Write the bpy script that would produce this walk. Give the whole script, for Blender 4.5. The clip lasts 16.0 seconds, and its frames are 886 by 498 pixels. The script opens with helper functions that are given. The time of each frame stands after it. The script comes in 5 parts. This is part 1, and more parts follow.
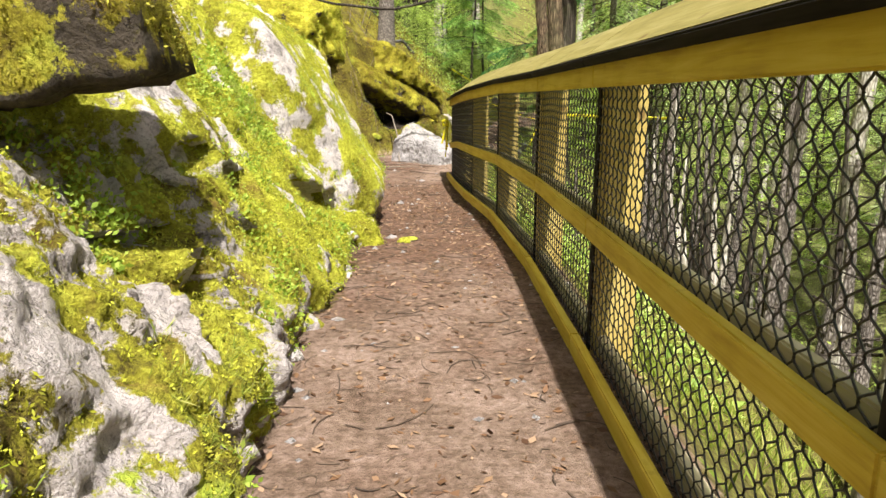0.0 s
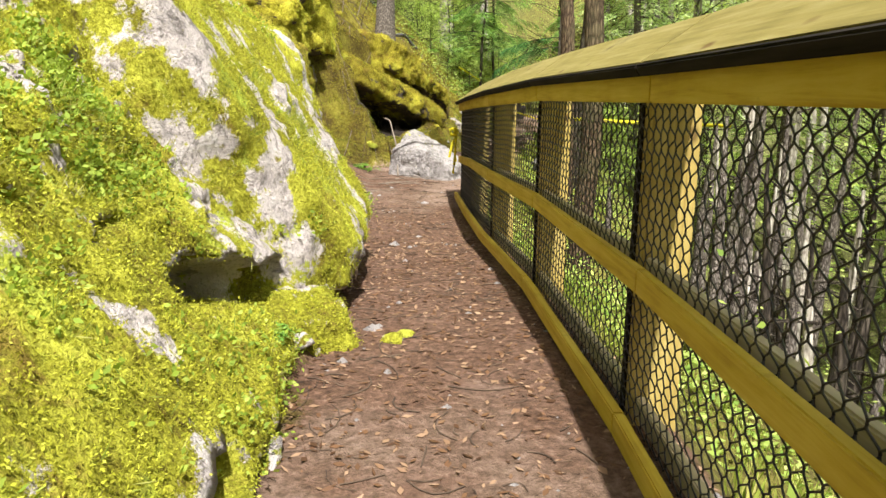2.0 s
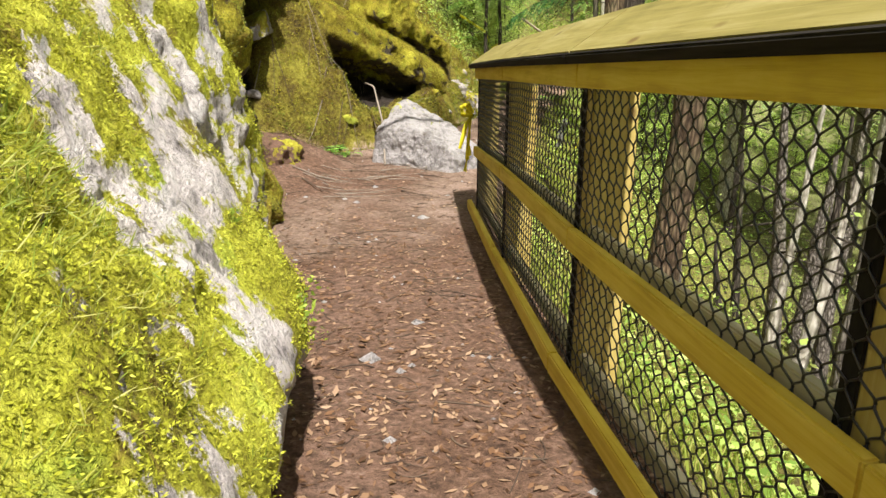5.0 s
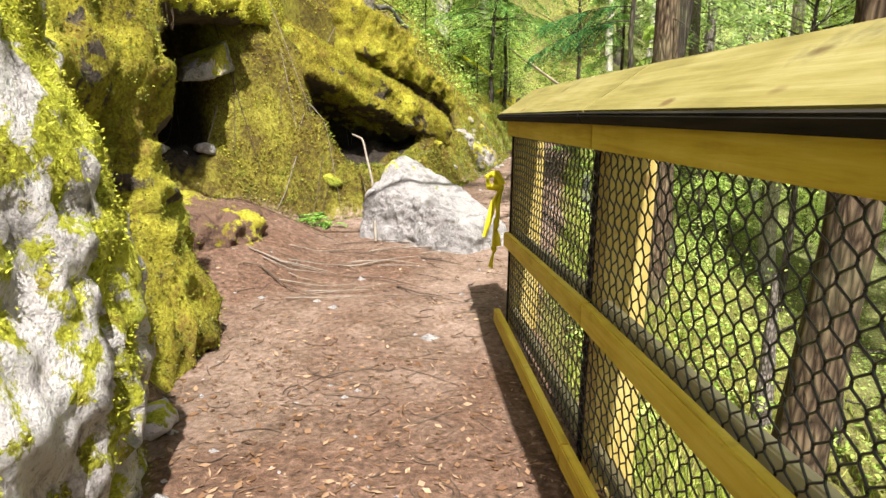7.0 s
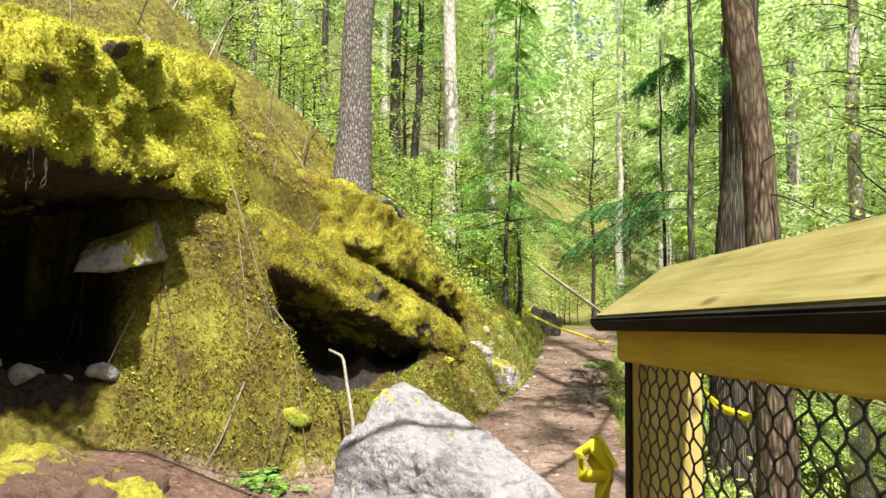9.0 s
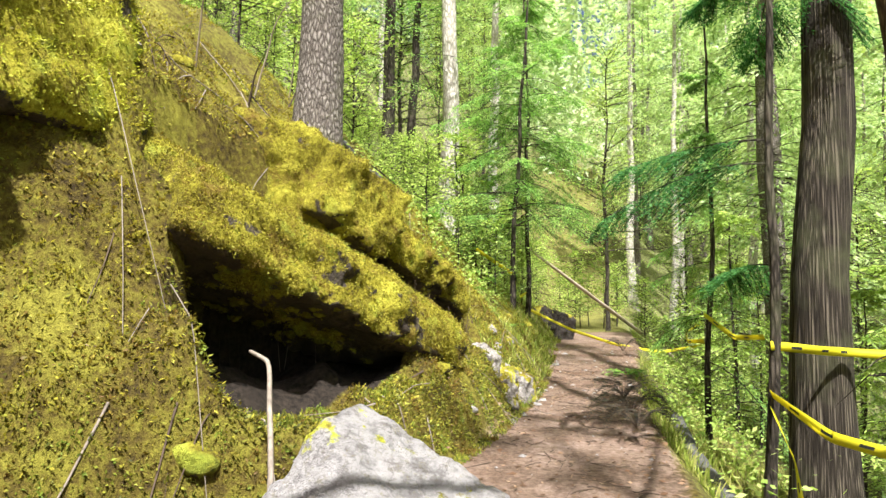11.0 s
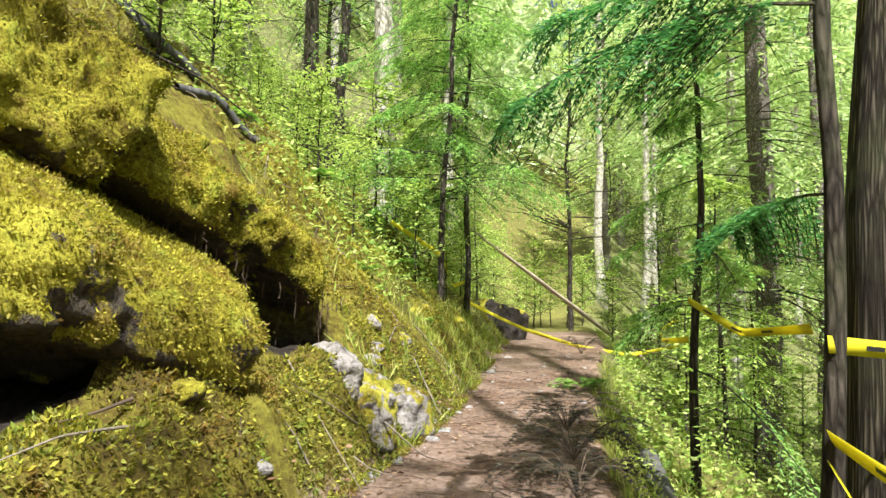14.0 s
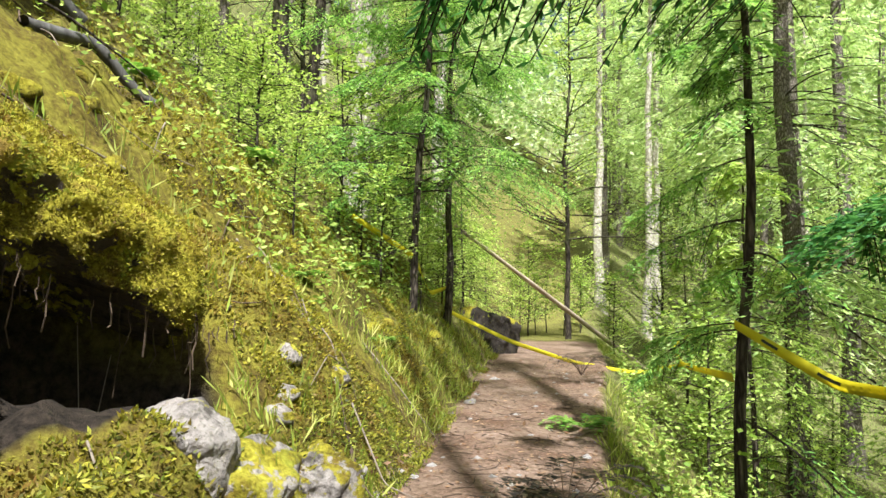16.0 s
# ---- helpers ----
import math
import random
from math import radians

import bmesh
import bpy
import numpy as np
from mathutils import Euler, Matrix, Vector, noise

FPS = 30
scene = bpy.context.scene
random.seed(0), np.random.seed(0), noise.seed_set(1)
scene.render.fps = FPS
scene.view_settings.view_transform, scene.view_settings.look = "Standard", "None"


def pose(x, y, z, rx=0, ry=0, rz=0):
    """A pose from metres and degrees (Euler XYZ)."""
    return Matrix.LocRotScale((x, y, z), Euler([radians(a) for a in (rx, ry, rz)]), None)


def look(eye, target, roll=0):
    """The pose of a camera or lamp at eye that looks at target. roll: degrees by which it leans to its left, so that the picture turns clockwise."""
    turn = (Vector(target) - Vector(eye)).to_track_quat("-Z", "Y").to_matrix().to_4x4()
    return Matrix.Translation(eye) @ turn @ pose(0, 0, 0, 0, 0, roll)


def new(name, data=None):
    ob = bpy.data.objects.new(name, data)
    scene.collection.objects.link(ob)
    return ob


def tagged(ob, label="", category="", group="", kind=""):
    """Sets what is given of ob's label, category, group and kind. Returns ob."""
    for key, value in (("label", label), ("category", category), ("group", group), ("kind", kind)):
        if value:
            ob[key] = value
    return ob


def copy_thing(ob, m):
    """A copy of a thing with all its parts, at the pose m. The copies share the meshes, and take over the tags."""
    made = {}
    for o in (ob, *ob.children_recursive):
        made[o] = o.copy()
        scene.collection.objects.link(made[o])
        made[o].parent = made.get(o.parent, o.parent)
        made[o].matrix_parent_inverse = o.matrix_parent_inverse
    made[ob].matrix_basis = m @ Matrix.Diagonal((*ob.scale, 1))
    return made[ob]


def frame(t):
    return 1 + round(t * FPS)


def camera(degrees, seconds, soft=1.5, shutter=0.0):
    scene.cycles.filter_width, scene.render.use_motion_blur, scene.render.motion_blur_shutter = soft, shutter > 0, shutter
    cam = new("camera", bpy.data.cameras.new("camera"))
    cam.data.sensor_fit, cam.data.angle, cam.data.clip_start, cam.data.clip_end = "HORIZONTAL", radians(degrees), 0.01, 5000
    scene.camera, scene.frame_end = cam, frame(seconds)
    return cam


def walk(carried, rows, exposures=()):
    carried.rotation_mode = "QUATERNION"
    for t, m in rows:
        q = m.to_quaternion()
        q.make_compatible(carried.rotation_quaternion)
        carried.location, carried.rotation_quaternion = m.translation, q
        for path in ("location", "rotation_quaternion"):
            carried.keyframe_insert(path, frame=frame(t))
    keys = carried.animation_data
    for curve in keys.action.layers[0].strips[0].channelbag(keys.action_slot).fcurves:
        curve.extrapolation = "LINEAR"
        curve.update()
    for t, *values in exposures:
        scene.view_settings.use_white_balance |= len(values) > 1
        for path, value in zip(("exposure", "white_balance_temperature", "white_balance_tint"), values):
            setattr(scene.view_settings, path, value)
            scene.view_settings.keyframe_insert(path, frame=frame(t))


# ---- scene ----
cam = camera(65.4, 16.0)
METRES, EYE, TILT, LEAN, TURN = 17.0, 1.21, 0.0, 0.0, -3.8
ROWS = [
    (0.0, 0.0, 0.0, 0.0, 0.01, -12.75, -0.05),
    (0.5, -0.0018, 0.0341, 0.0007, 0.2, -12.79, 0.0),
    (1.0, -0.0039, 0.0696, 0.002, 0.31, -12.85, -0.29),
    (1.5, -0.0038, 0.1024, 0.0029, 0.4, -12.82, -0.23),
    (2.0, -0.0029, 0.1386, 0.0025, 0.38, -12.82, -0.39),
    (2.5, -0.0067, 0.1727, 0.0026, 0.36, -12.83, -0.38),
    (3.0, -0.0061, 0.2046, 0.0015, 0.32, -12.89, -0.32),
    (3.5, -0.0095, 0.2419, 0.0014, 0.41, -13.0, -0.4),
    (4.0, -0.0096, 0.2751, 0.0036, 0.4, -12.99, -0.12),
    (6.5, -0.0187, 0.4352, 0.0054, -0.89, -23.05, -1.07),
    (7.0, -0.021, 0.4698, 0.0034, -0.7, -13.04, -0.72),
    (7.5, -0.0223, 0.5099, 0.0025, -0.54, -1.55, -0.7),
    (8.0, -0.0232, 0.5465, -0.0001, -0.42, 3.81, -0.63),
    (8.5, -0.0222, 0.5781, -0.0013, -0.45, 4.14, -0.8),
    (9.0, -0.0254, 0.6109, -0.0031, -0.49, 4.28, -0.8),
    (11.5, -0.0155, 0.7552, -0.0153, -0.35, 4.85, -0.83),
    (12.0, -0.0092, 0.7825, -0.0179, -0.53, 4.86, -0.76),
    (12.5, 0.0017, 0.8122, -0.0207, -1.72, 4.89, -0.69),
    (13.0, 0.0136, 0.8399, -0.0218, -1.87, 4.97, -0.5),
    (13.5, 0.0255, 0.8645, -0.0218, -2.33, 4.93, -0.75),
    (14.0, 0.035, 0.8904, -0.0216, -2.53, 5.03, -0.8),
    (14.5, 0.0409, 0.9144, -0.0184, -2.62, 5.06, -0.91),
    (15.0, 0.0491, 0.9379, -0.018, -2.69, 5.03, -0.94),
    (15.5, 0.0532, 0.959, -0.017, -2.73, 5.04, -0.99),
    (16.0, 0.0551, 0.9837, -0.0124, -2.81, 5.0, -1.22),
]
walk(cam, [(t, pose(0, 0, EYE, TILT, LEAN, TURN) @ pose(METRES * x, METRES * y, METRES * z, 90 + pitch, roll, yaw)) for t, x, y, z, yaw, pitch, roll in ROWS],
     exposures=[(0, 1.2, 6300, 10), (4.2, 0.98, 6300, 10), (7, 1.45, 6200, 10), (9, 1.4, 6050, 10), (11.5, 1.48, 6000, 9), (16, 1.34, 5950, 8)])

# ---- light ----
world = bpy.data.worlds.new("world")
scene.world = world
world.use_nodes = True
SUN_EL, SUN_AZ = radians(60), radians(175)      # azimuth clockwise from +y
wn = world.node_tree
sky = wn.nodes.new("ShaderNodeTexSky")
sky.sky_type, sky.sun_disc = "NISHITA", False
sky.sun_elevation, sky.sun_rotation = SUN_EL, SUN_AZ
sky.dust_density, sky.air_density = 7.0, 1.0
bg = wn.nodes["Background"]
bg.inputs["Strength"].default_value = 0.05
wn.links.new(sky.outputs["Color"], bg.inputs["Color"])
sun_way = Vector((math.sin(SUN_AZ) * math.cos(SUN_EL), math.cos(SUN_AZ) * math.cos(SUN_EL), math.sin(SUN_EL)))
sun = new("sun", bpy.data.lights.new("sun", "SUN"))
sun.data.energy, sun.data.angle, sun.data.color = 5.0, radians(0.9), (1.0, 0.95, 0.88)
sun.matrix_world = look(sun_way * 60, (0, 0, 0))


# ---- materials ----
class Nodes:
    """A short way to wire a node material."""

    def __init__(self, name):
        self.mat = bpy.data.materials.new(name)
        self.mat.use_nodes = True
        self.tree = self.mat.node_tree
        self.bsdf = self.tree.nodes["Principled BSDF"]
        self.out = self.tree.nodes["Material Output"]

    def add(self, kind, **values):
        node = self.tree.nodes.new(kind)
        for key, value in values.items():
            if key in node.inputs:
                self.put(node.inputs[key], value)
        return node

    def put(self, socket, value):
        if isinstance(value, bpy.types.NodeSocket):
            self.tree.links.new(value, socket)
        else:
            socket.default_value = value

    def place(self, stretch=(1, 1, 1), world_space=False):
        if world_space:
            src = self.add("ShaderNodeNewGeometry").outputs["Position"]
        else:
            src = self.add("ShaderNodeTexCoord").outputs["Object"]
        return self.add("ShaderNodeMapping", Vector=src, Scale=stretch).outputs["Vector"]

    def noise(self, scale, where, detail=5.0, rough=0.6, distort=0.0):
        return self.add("ShaderNodeTexNoise", Vector=where, Scale=scale, Detail=detail, Roughness=rough, Distortion=distort).outputs["Fac"]

    def ramp(self, fac, stops):
        node = self.add("ShaderNodeValToRGB", Fac=fac)
        els = node.color_ramp.elements
        for k, (at, col) in enumerate(stops):
            e = els[k] if k < 2 else els.new(at)
            e.position = at
            e.color = (*col, 1) if len(col) == 3 else col
        return node.outputs["Color"]

    def grey(self, fac, lo, hi, a=0.0, b=1.0):
        node = self.add("ShaderNodeMapRange")
        for i, v in enumerate((fac, lo, hi, a, b)):
            self.put(node.inputs[i], v)
        return node.outputs[0]

    def mix(self, fac, a, b, how="MIX"):
        node = self.tree.nodes.new("ShaderNodeMix")
        node.data_type, node.blend_type = "RGBA", how
        for i, v in ((0, fac), (6, a), (7, b)):
            if isinstance(v, tuple) and len(v) == 3:
                v = (*v, 1)
            self.put(node.inputs[i], v)
        return node.outputs[2]

    def maths(self, how, a, b=0.0):
        node = self.tree.nodes.new("ShaderNodeMath")
        node.operation = how
        self.put(node.inputs[0], a)
        self.put(node.inputs[1], b)
        return node.outputs[0]

    def bump(self, height, strength=0.5, distance=0.02):
        node = self.add("ShaderNodeBump", Height=height, Strength=strength, Distance=distance)
        self.put(self.bsdf.inputs["Normal"], node.outputs["Normal"])

    def finish(self, colour=None, rough=0.9, metal=0.0, spec=0.3):
        if colour is not None:
            if isinstance(colour, tuple) and len(colour) == 3:
                colour = (*colour, 1)
            self.put(self.bsdf.inputs["Base Color"], colour)
        self.put(self.bsdf.inputs["Roughness"], rough)
        self.put(self.bsdf.inputs["Metallic"], metal)
        self.put(self.bsdf.inputs["Specular IOR Level"], spec)
        return self.mat


def mossy_rock(name, pale=(0.68, 0.61, 0.58), moss=((0.11, 0.085, 0.014), (0.35, 0.35, 0.028), (0.62, 0.62, 0.075)), stain_shade=(0.10, 0.085, 0.07)):
    """Bare rock under a cover of moss, where the mesh carries it."""
    n = Nodes(name)
    p = n.place(world_space=True)
    coarse, fine, speck = n.noise(1.3, p, 6, 0.65, 0.4), n.noise(9, p, 6, 0.7), n.noise(60, p, 3)
    rock = n.ramp(n.maths("ADD", n.maths("MULTIPLY", coarse, 0.4), n.maths("MULTIPLY", fine, 0.6)),
                  [(0.36, stain_shade), (0.43, tuple(c * 0.6 for c in pale)), (0.49, pale), (0.7, tuple(min(c * 1.25, 0.8) for c in pale))])
    rock = n.mix(n.grey(speck, 0.55, 0.72, 0, 0.5), rock, stain_shade)
    rock = n.mix(n.grey(n.noise(5.2, p, 7, 0.75, 0.8), 0.56, 0.62, 0, 0.6), rock, tuple(c * 0.8 for c in stain_shade))
    rock = n.mix(n.grey(n.noise(26, p, 5, 0.75), 0.56, 0.64, 0, 0.4), rock, (0.20, 0.17, 0.05))
    bent = n.add("ShaderNodeVectorMath", Vector=p)
    bent.operation = "ADD"
    n.put(bent.inputs[1], n.add("ShaderNodeTexNoise", Vector=p, Scale=2.5, Detail=5.0).outputs["Color"])
    crack = n.add("ShaderNodeTexVoronoi", Vector=bent.outputs[0], Scale=5.5)
    crack.feature = "DISTANCE_TO_EDGE"
    line = n.grey(crack.outputs["Distance"], 0.004, 0.03, 0.85, 0.0)
    line = n.maths("MULTIPLY", line, n.grey(n.noise(1.9, p, 3), 0.48, 0.60, 0, 0.5))
    rock = n.mix(line, rock, (0.07, 0.055, 0.045))
    attr = n.add("ShaderNodeAttribute")
    attr.attribute_name = "moss"
    cover = n.maths("ADD", attr.outputs["Fac"], n.maths("MULTIPLY", n.maths("SUBTRACT", n.noise(13, p, 7, 0.8), 0.5), 2.4))
    cover = n.grey(cover, 0.42, 0.58)
    green = n.ramp(n.maths("ADD", n.maths("MULTIPLY", n.noise(2.6, p, 5, 0.6), 0.55), n.maths("MULTIPLY", n.noise(38, p, 4, 0.7), 0.45)),
                   [(0.38, moss[0]), (0.49, moss[1]), (0.60, moss[2])])
    dry = n.grey(n.noise(4.5, p, 5, 0.7, 0.6), 0.54, 0.68, 0, 0.75)
    green = n.mix(dry, green, n.mix(n.noise(30, p, 3), (0.10, 0.055, 0.018), (0.34, 0.22, 0.05)))
    fresh = n.grey(n.noise(3.1, n.place((1, 1.3, 0.8), True), 4, 0.6), 0.58, 0.7, 0, 0.6)
    green = n.mix(fresh, green, (moss[2][0] * 0.75, moss[2][1], moss[2][2] * 1.1))
    n.bump(n.maths("ADD", n.maths("MULTIPLY", n.noise(45, p, 5, 0.75), 0.7), n.maths("ADD", fine, n.maths("MULTIPLY", line, -0.15))), 1.0, 0.055)
    return n.finish(n.mix(cover, rock, green), 0.95, 0, 0.15)


M = {}
MOSS_GOLD = ((0.10, 0.075, 0.012), (0.29, 0.255, 0.023), (0.49, 0.45, 0.052))
M["boulder"] = mossy_rock("mossy_boulder")
M["rock_wall"] = mossy_rock("pale_mossy_rock", pale=(0.70, 0.64, 0.61))
M["stained_rock"] = mossy_rock("stained_mossy_rock", pale=(0.52, 0.46, 0.43), moss=((0.08, 0.06, 0.012), (0.27, 0.25, 0.022), (0.52, 0.52, 0.06)), stain_shade=(0.09, 0.065, 0.045))
M["ledge"] = mossy_rock("moss_carpet", pale=(0.10, 0.08, 0.06), moss=MOSS_GOLD, stain_shade=(0.03, 0.025, 0.02))
M["overhang"] = mossy_rock("golden_moss_overhang", pale=(0.10, 0.08, 0.06), moss=((0.14, 0.11, 0.012), (0.40, 0.36, 0.03), (0.62, 0.58, 0.07)), stain_shade=(0.03, 0.025, 0.02))
M["dark_rock"] = mossy_rock("dark_wet_rock", pale=(0.06, 0.05, 0.045), moss=MOSS_GOLD, stain_shade=(0.015, 0.012, 0.01))
M["brown_rock"] = mossy_rock("brown_needle_covered_rock", pale=(0.17, 0.10, 0.07), moss=MOSS_GOLD, stain_shade=(0.06, 0.035, 0.025))
M["grey_rock"] = mossy_rock("grey_broken_rock", pale=(0.40, 0.36, 0.33), moss=MOSS_GOLD)
M["white_rock"] = mossy_rock("pale_rock", pale=(0.38, 0.355, 0.34), stain_shade=(0.17, 0.145, 0.125))


def make_ground():
    """Bare trail where the sheet is flat, moss and duff where it slopes."""
    n = Nodes("forest_ground")
    p = n.place(world_space=True)
    trail = n.add("ShaderNodeAttribute")
    trail.attribute_name = "trail"
    a, b, c = n.noise(2.2, p, 5, 0.65), n.noise(24, p, 6, 0.7), n.noise(120, p, 3, 0.7)
    earth = n.ramp(n.maths("ADD", n.maths("MULTIPLY", a, 0.45), n.maths("MULTIPLY", b, 0.55)),
                   [(0.33, (0.065, 0.04, 0.026)), (0.47, (0.17, 0.115, 0.08)), (0.58, (0.27, 0.19, 0.145)), (0.72, (0.41, 0.325, 0.27))])
    earth = n.mix(n.grey(c, 0.55, 0.72, 0, 0.7), earth, (0.055, 0.036, 0.026))
    wet = n.add("ShaderNodeAttribute")
    wet.attribute_name = "damp"
    damp = n.grey(n.maths("ADD", n.noise(0.9, p, 5, 0.65), wet.outputs["Fac"]), 0.5, 0.72, 0, 0.72)
    earth = n.mix(damp, earth, n.ramp(b, [(0.35, (0.05, 0.028, 0.018)), (0.55, (0.135, 0.07, 0.042)), (0.7, (0.23, 0.14, 0.095))]))
    green = n.ramp(n.maths("ADD", n.maths("MULTIPLY", a, 0.5), n.maths("MULTIPLY", b, 0.5)),
                   [(0.36, (0.035, 0.024, 0.012)), (0.46, (0.10, 0.075, 0.014)), (0.56, (0.19, 0.17, 0.024)), (0.7, (0.33, 0.30, 0.045))])
    woods = n.add("ShaderNodeAttribute")
    woods.attribute_name = "woods"
    green = n.mix(woods.outputs["Fac"], green, n.ramp(b, [(0.35, (0.05, 0.045, 0.025)), (0.48, (0.12, 0.11, 0.05)), (0.56, (0.16, 0.19, 0.05)), (0.68, (0.28, 0.32, 0.09))]))
    edge = n.maths("ADD", trail.outputs["Fac"], n.maths("MULTIPLY", n.maths("SUBTRACT", b, 0.5), 0.9))
    n.bump(n.maths("ADD", b, n.maths("MULTIPLY", c, 0.5)), 0.8, 0.035)
    # near-black in the hollows: the shade under the overhangs, put into colour
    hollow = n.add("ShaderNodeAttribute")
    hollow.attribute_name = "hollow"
    hollow_shade = n.ramp(b, [(0.35, (0.010, 0.008, 0.006)), (0.65, (0.045, 0.034, 0.025))])
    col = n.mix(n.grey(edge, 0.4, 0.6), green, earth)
    return n.finish(n.mix(n.grey(hollow.outputs["Fac"], 0.3, 0.7), col, hollow_shade), 0.95, 0, 0.15)


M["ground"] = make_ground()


def make_wood(name, dark, mid, light, grain=(26, 26, 1.6), knots=True):
    n = Nodes(name)
    p = n.place(grain)
    q = n.place()
    rnd = n.add("ShaderNodeObjectInfo").outputs["Random"]
    shift = n.add("ShaderNodeVectorMath", Vector=p)
    shift.operation = "ADD"
    n.put(shift.inputs[1], n.add("ShaderNodeCombineXYZ", X=n.maths("MULTIPLY", rnd, 40.0)).outputs[0])
    g = n.noise(1.2, shift.outputs[0], 6, 0.65, 0.5)
    col = n.ramp(n.maths("ADD", n.maths("MULTIPLY", g, 0.6), n.maths("MULTIPLY", n.noise(2.3, q, 4), 0.4)), [(0.32, dark), (0.48, mid), (0.68, light)])
    if knots:
        v = n.add("ShaderNodeTexVoronoi", Vector=n.place((5.5, 5.5, 3.0)), Scale=1.0).outputs["Distance"]
        col = n.mix(n.grey(v, 0.06, 0.13, 0.8, 0.0), col, (0.09, 0.045, 0.012))
        col = n.mix(n.grey(n.noise(4.0, q, 5, 0.7), 0.6, 0.72, 0, 0.5), col, tuple(c * 0.45 for c in dark))
    n.bump(g, 0.35, 0.006)
    return n.finish(col, 0.72, 0, 0.3)


M["rail_wood"] = make_wood("yellow_treated_timber", (0.34, 0.22, 0.018), (0.53, 0.38, 0.035), (0.66, 0.51, 0.085))
M["post_wood"] = make_wood("tan_post_timber", (0.26, 0.18, 0.045), (0.40, 0.30, 0.085), (0.50, 0.40, 0.15))
M["cap_wood"] = make_wood("weathered_cap_timber", (0.11, 0.09, 0.022), (0.20, 0.165, 0.045), (0.29, 0.25, 0.10))
M["pale_wood"] = make_wood("pale_back_timber", (0.30, 0.25, 0.13), (0.46, 0.40, 0.24), (0.60, 0.54, 0.38), knots=False)
M["dead_wood"] = make_wood("grey_dead_wood", (0.17, 0.13, 0.10), (0.34, 0.27, 0.20), (0.50, 0.43, 0.34), knots=False)
M["stick_wood"] = make_wood("dull_bare_sticks", (0.09, 0.07, 0.05), (0.19, 0.155, 0.12), (0.32, 0.27, 0.21), knots=False)
M["log_dark"] = make_wood("dark_wet_log", (0.03, 0.028, 0.025), (0.07, 0.065, 0.06), (0.15, 0.145, 0.14), knots=False)


def make_bark(name, dark, mid, light, cell=(26, 26, 5)):
    n = Nodes(name)
    p = n.place(cell)
    wavy = n.add("ShaderNodeVectorMath", Vector=p)
    wavy.operation = "ADD"
    n.put(wavy.inputs[1], n.add("ShaderNodeTexNoise", Vector=n.place(tuple(c * 0.4 for c in cell)), Scale=1.0, Detail=4.0).outputs["Color"])
    v = n.add("ShaderNodeTexVoronoi", Vector=wavy.outputs[0], Scale=1.0, Randomness=1.0)
    v.feature = "DISTANCE_TO_EDGE"
    d = n.grey(v.outputs["Distance"], 0.0, 0.35)
    f = n.noise(1.6, p, 7, 0.75)
    h = n.maths("ADD", n.maths("MULTIPLY", d, 0.45), n.maths("MULTIPLY", f, 0.7))
    col = n.ramp(h, [(0.3, dark), (0.55, mid), (0.8, light)])
    patch = n.noise(1.4, n.place(), 4, 0.6)
    col = n.mix(n.grey(patch, 0.5, 0.7, 0, 0.45), col, (0.16, 0.17, 0.08))
    n.bump(h, 0.9, 0.03)
    return n.finish(col, 0.95, 0, 0.15)


M["bark"] = make_bark("furrowed_grey_bark", (0.05, 0.04, 0.033), (0.17, 0.145, 0.122), (0.30, 0.265, 0.23), (34, 34, 13))
M["bark_red"] = make_bark("red_brown_bark", (0.03, 0.02, 0.013), (0.10, 0.068, 0.042), (0.20, 0.145, 0.09))
M["bark_cedar"] = make_bark("stringy_cedar_bark", (0.016, 0.012, 0.009), (0.05, 0.04, 0.03), (0.17, 0.14, 0.105), (46, 46, 0.8))
M["bark_pale"] = make_bark("pale_bark", (0.24, 0.21, 0.17), (0.46, 0.42, 0.35), (0.64, 0.60, 0.52), (18, 18, 6))
M["bark_dark"] = make_bark("dark_bark", (0.015, 0.012, 0.01), (0.05, 0.04, 0.03), (0.11, 0.09, 0.07))


def make_leaf(name, a, b, c, glow=0.5, patchy=0.0):
    n = Nodes(name)
    rnd = n.add("ShaderNodeNewGeometry").outputs["Random Per Island"]
    big = n.noise(0.9, n.place(world_space=True), 2)
    col = n.ramp(n.maths("ADD", n.maths("MULTIPLY", rnd, 0.6), n.maths("MULTIPLY", big, 0.4)), [(0.2, a), (0.5, b), (0.8, c)])
    if patchy:
        q = n.place(world_space=True)
        col = n.mix(n.grey(n.noise(3.4, q, 5, 0.7), 0.5, 0.62, 0, patchy), col, (0.17, 0.085, 0.02))
        col = n.mix(n.grey(n.noise(5.1, n.place((1.2, 0.8, 1), True), 4, 0.65), 0.54, 0.66, 0, patchy), col, (0.17, 0.26, 0.03))
    n.finish(col, 0.6, 0, 0.25)
    tr = n.add("ShaderNodeBsdfTranslucent", Color=n.mix(1.0, col, (1.08, 1.08, 0.8), "MULTIPLY"))
    mixer = n.add("ShaderNodeMixShader", Fac=glow)
    n.tree.links.new(n.bsdf.outputs[0], mixer.inputs[1])
    n.tree.links.new(tr.outputs[0], mixer.inputs[2])
    n.tree.links.new(mixer.outputs[0], n.out.inputs["Surface"])
    return n.mat


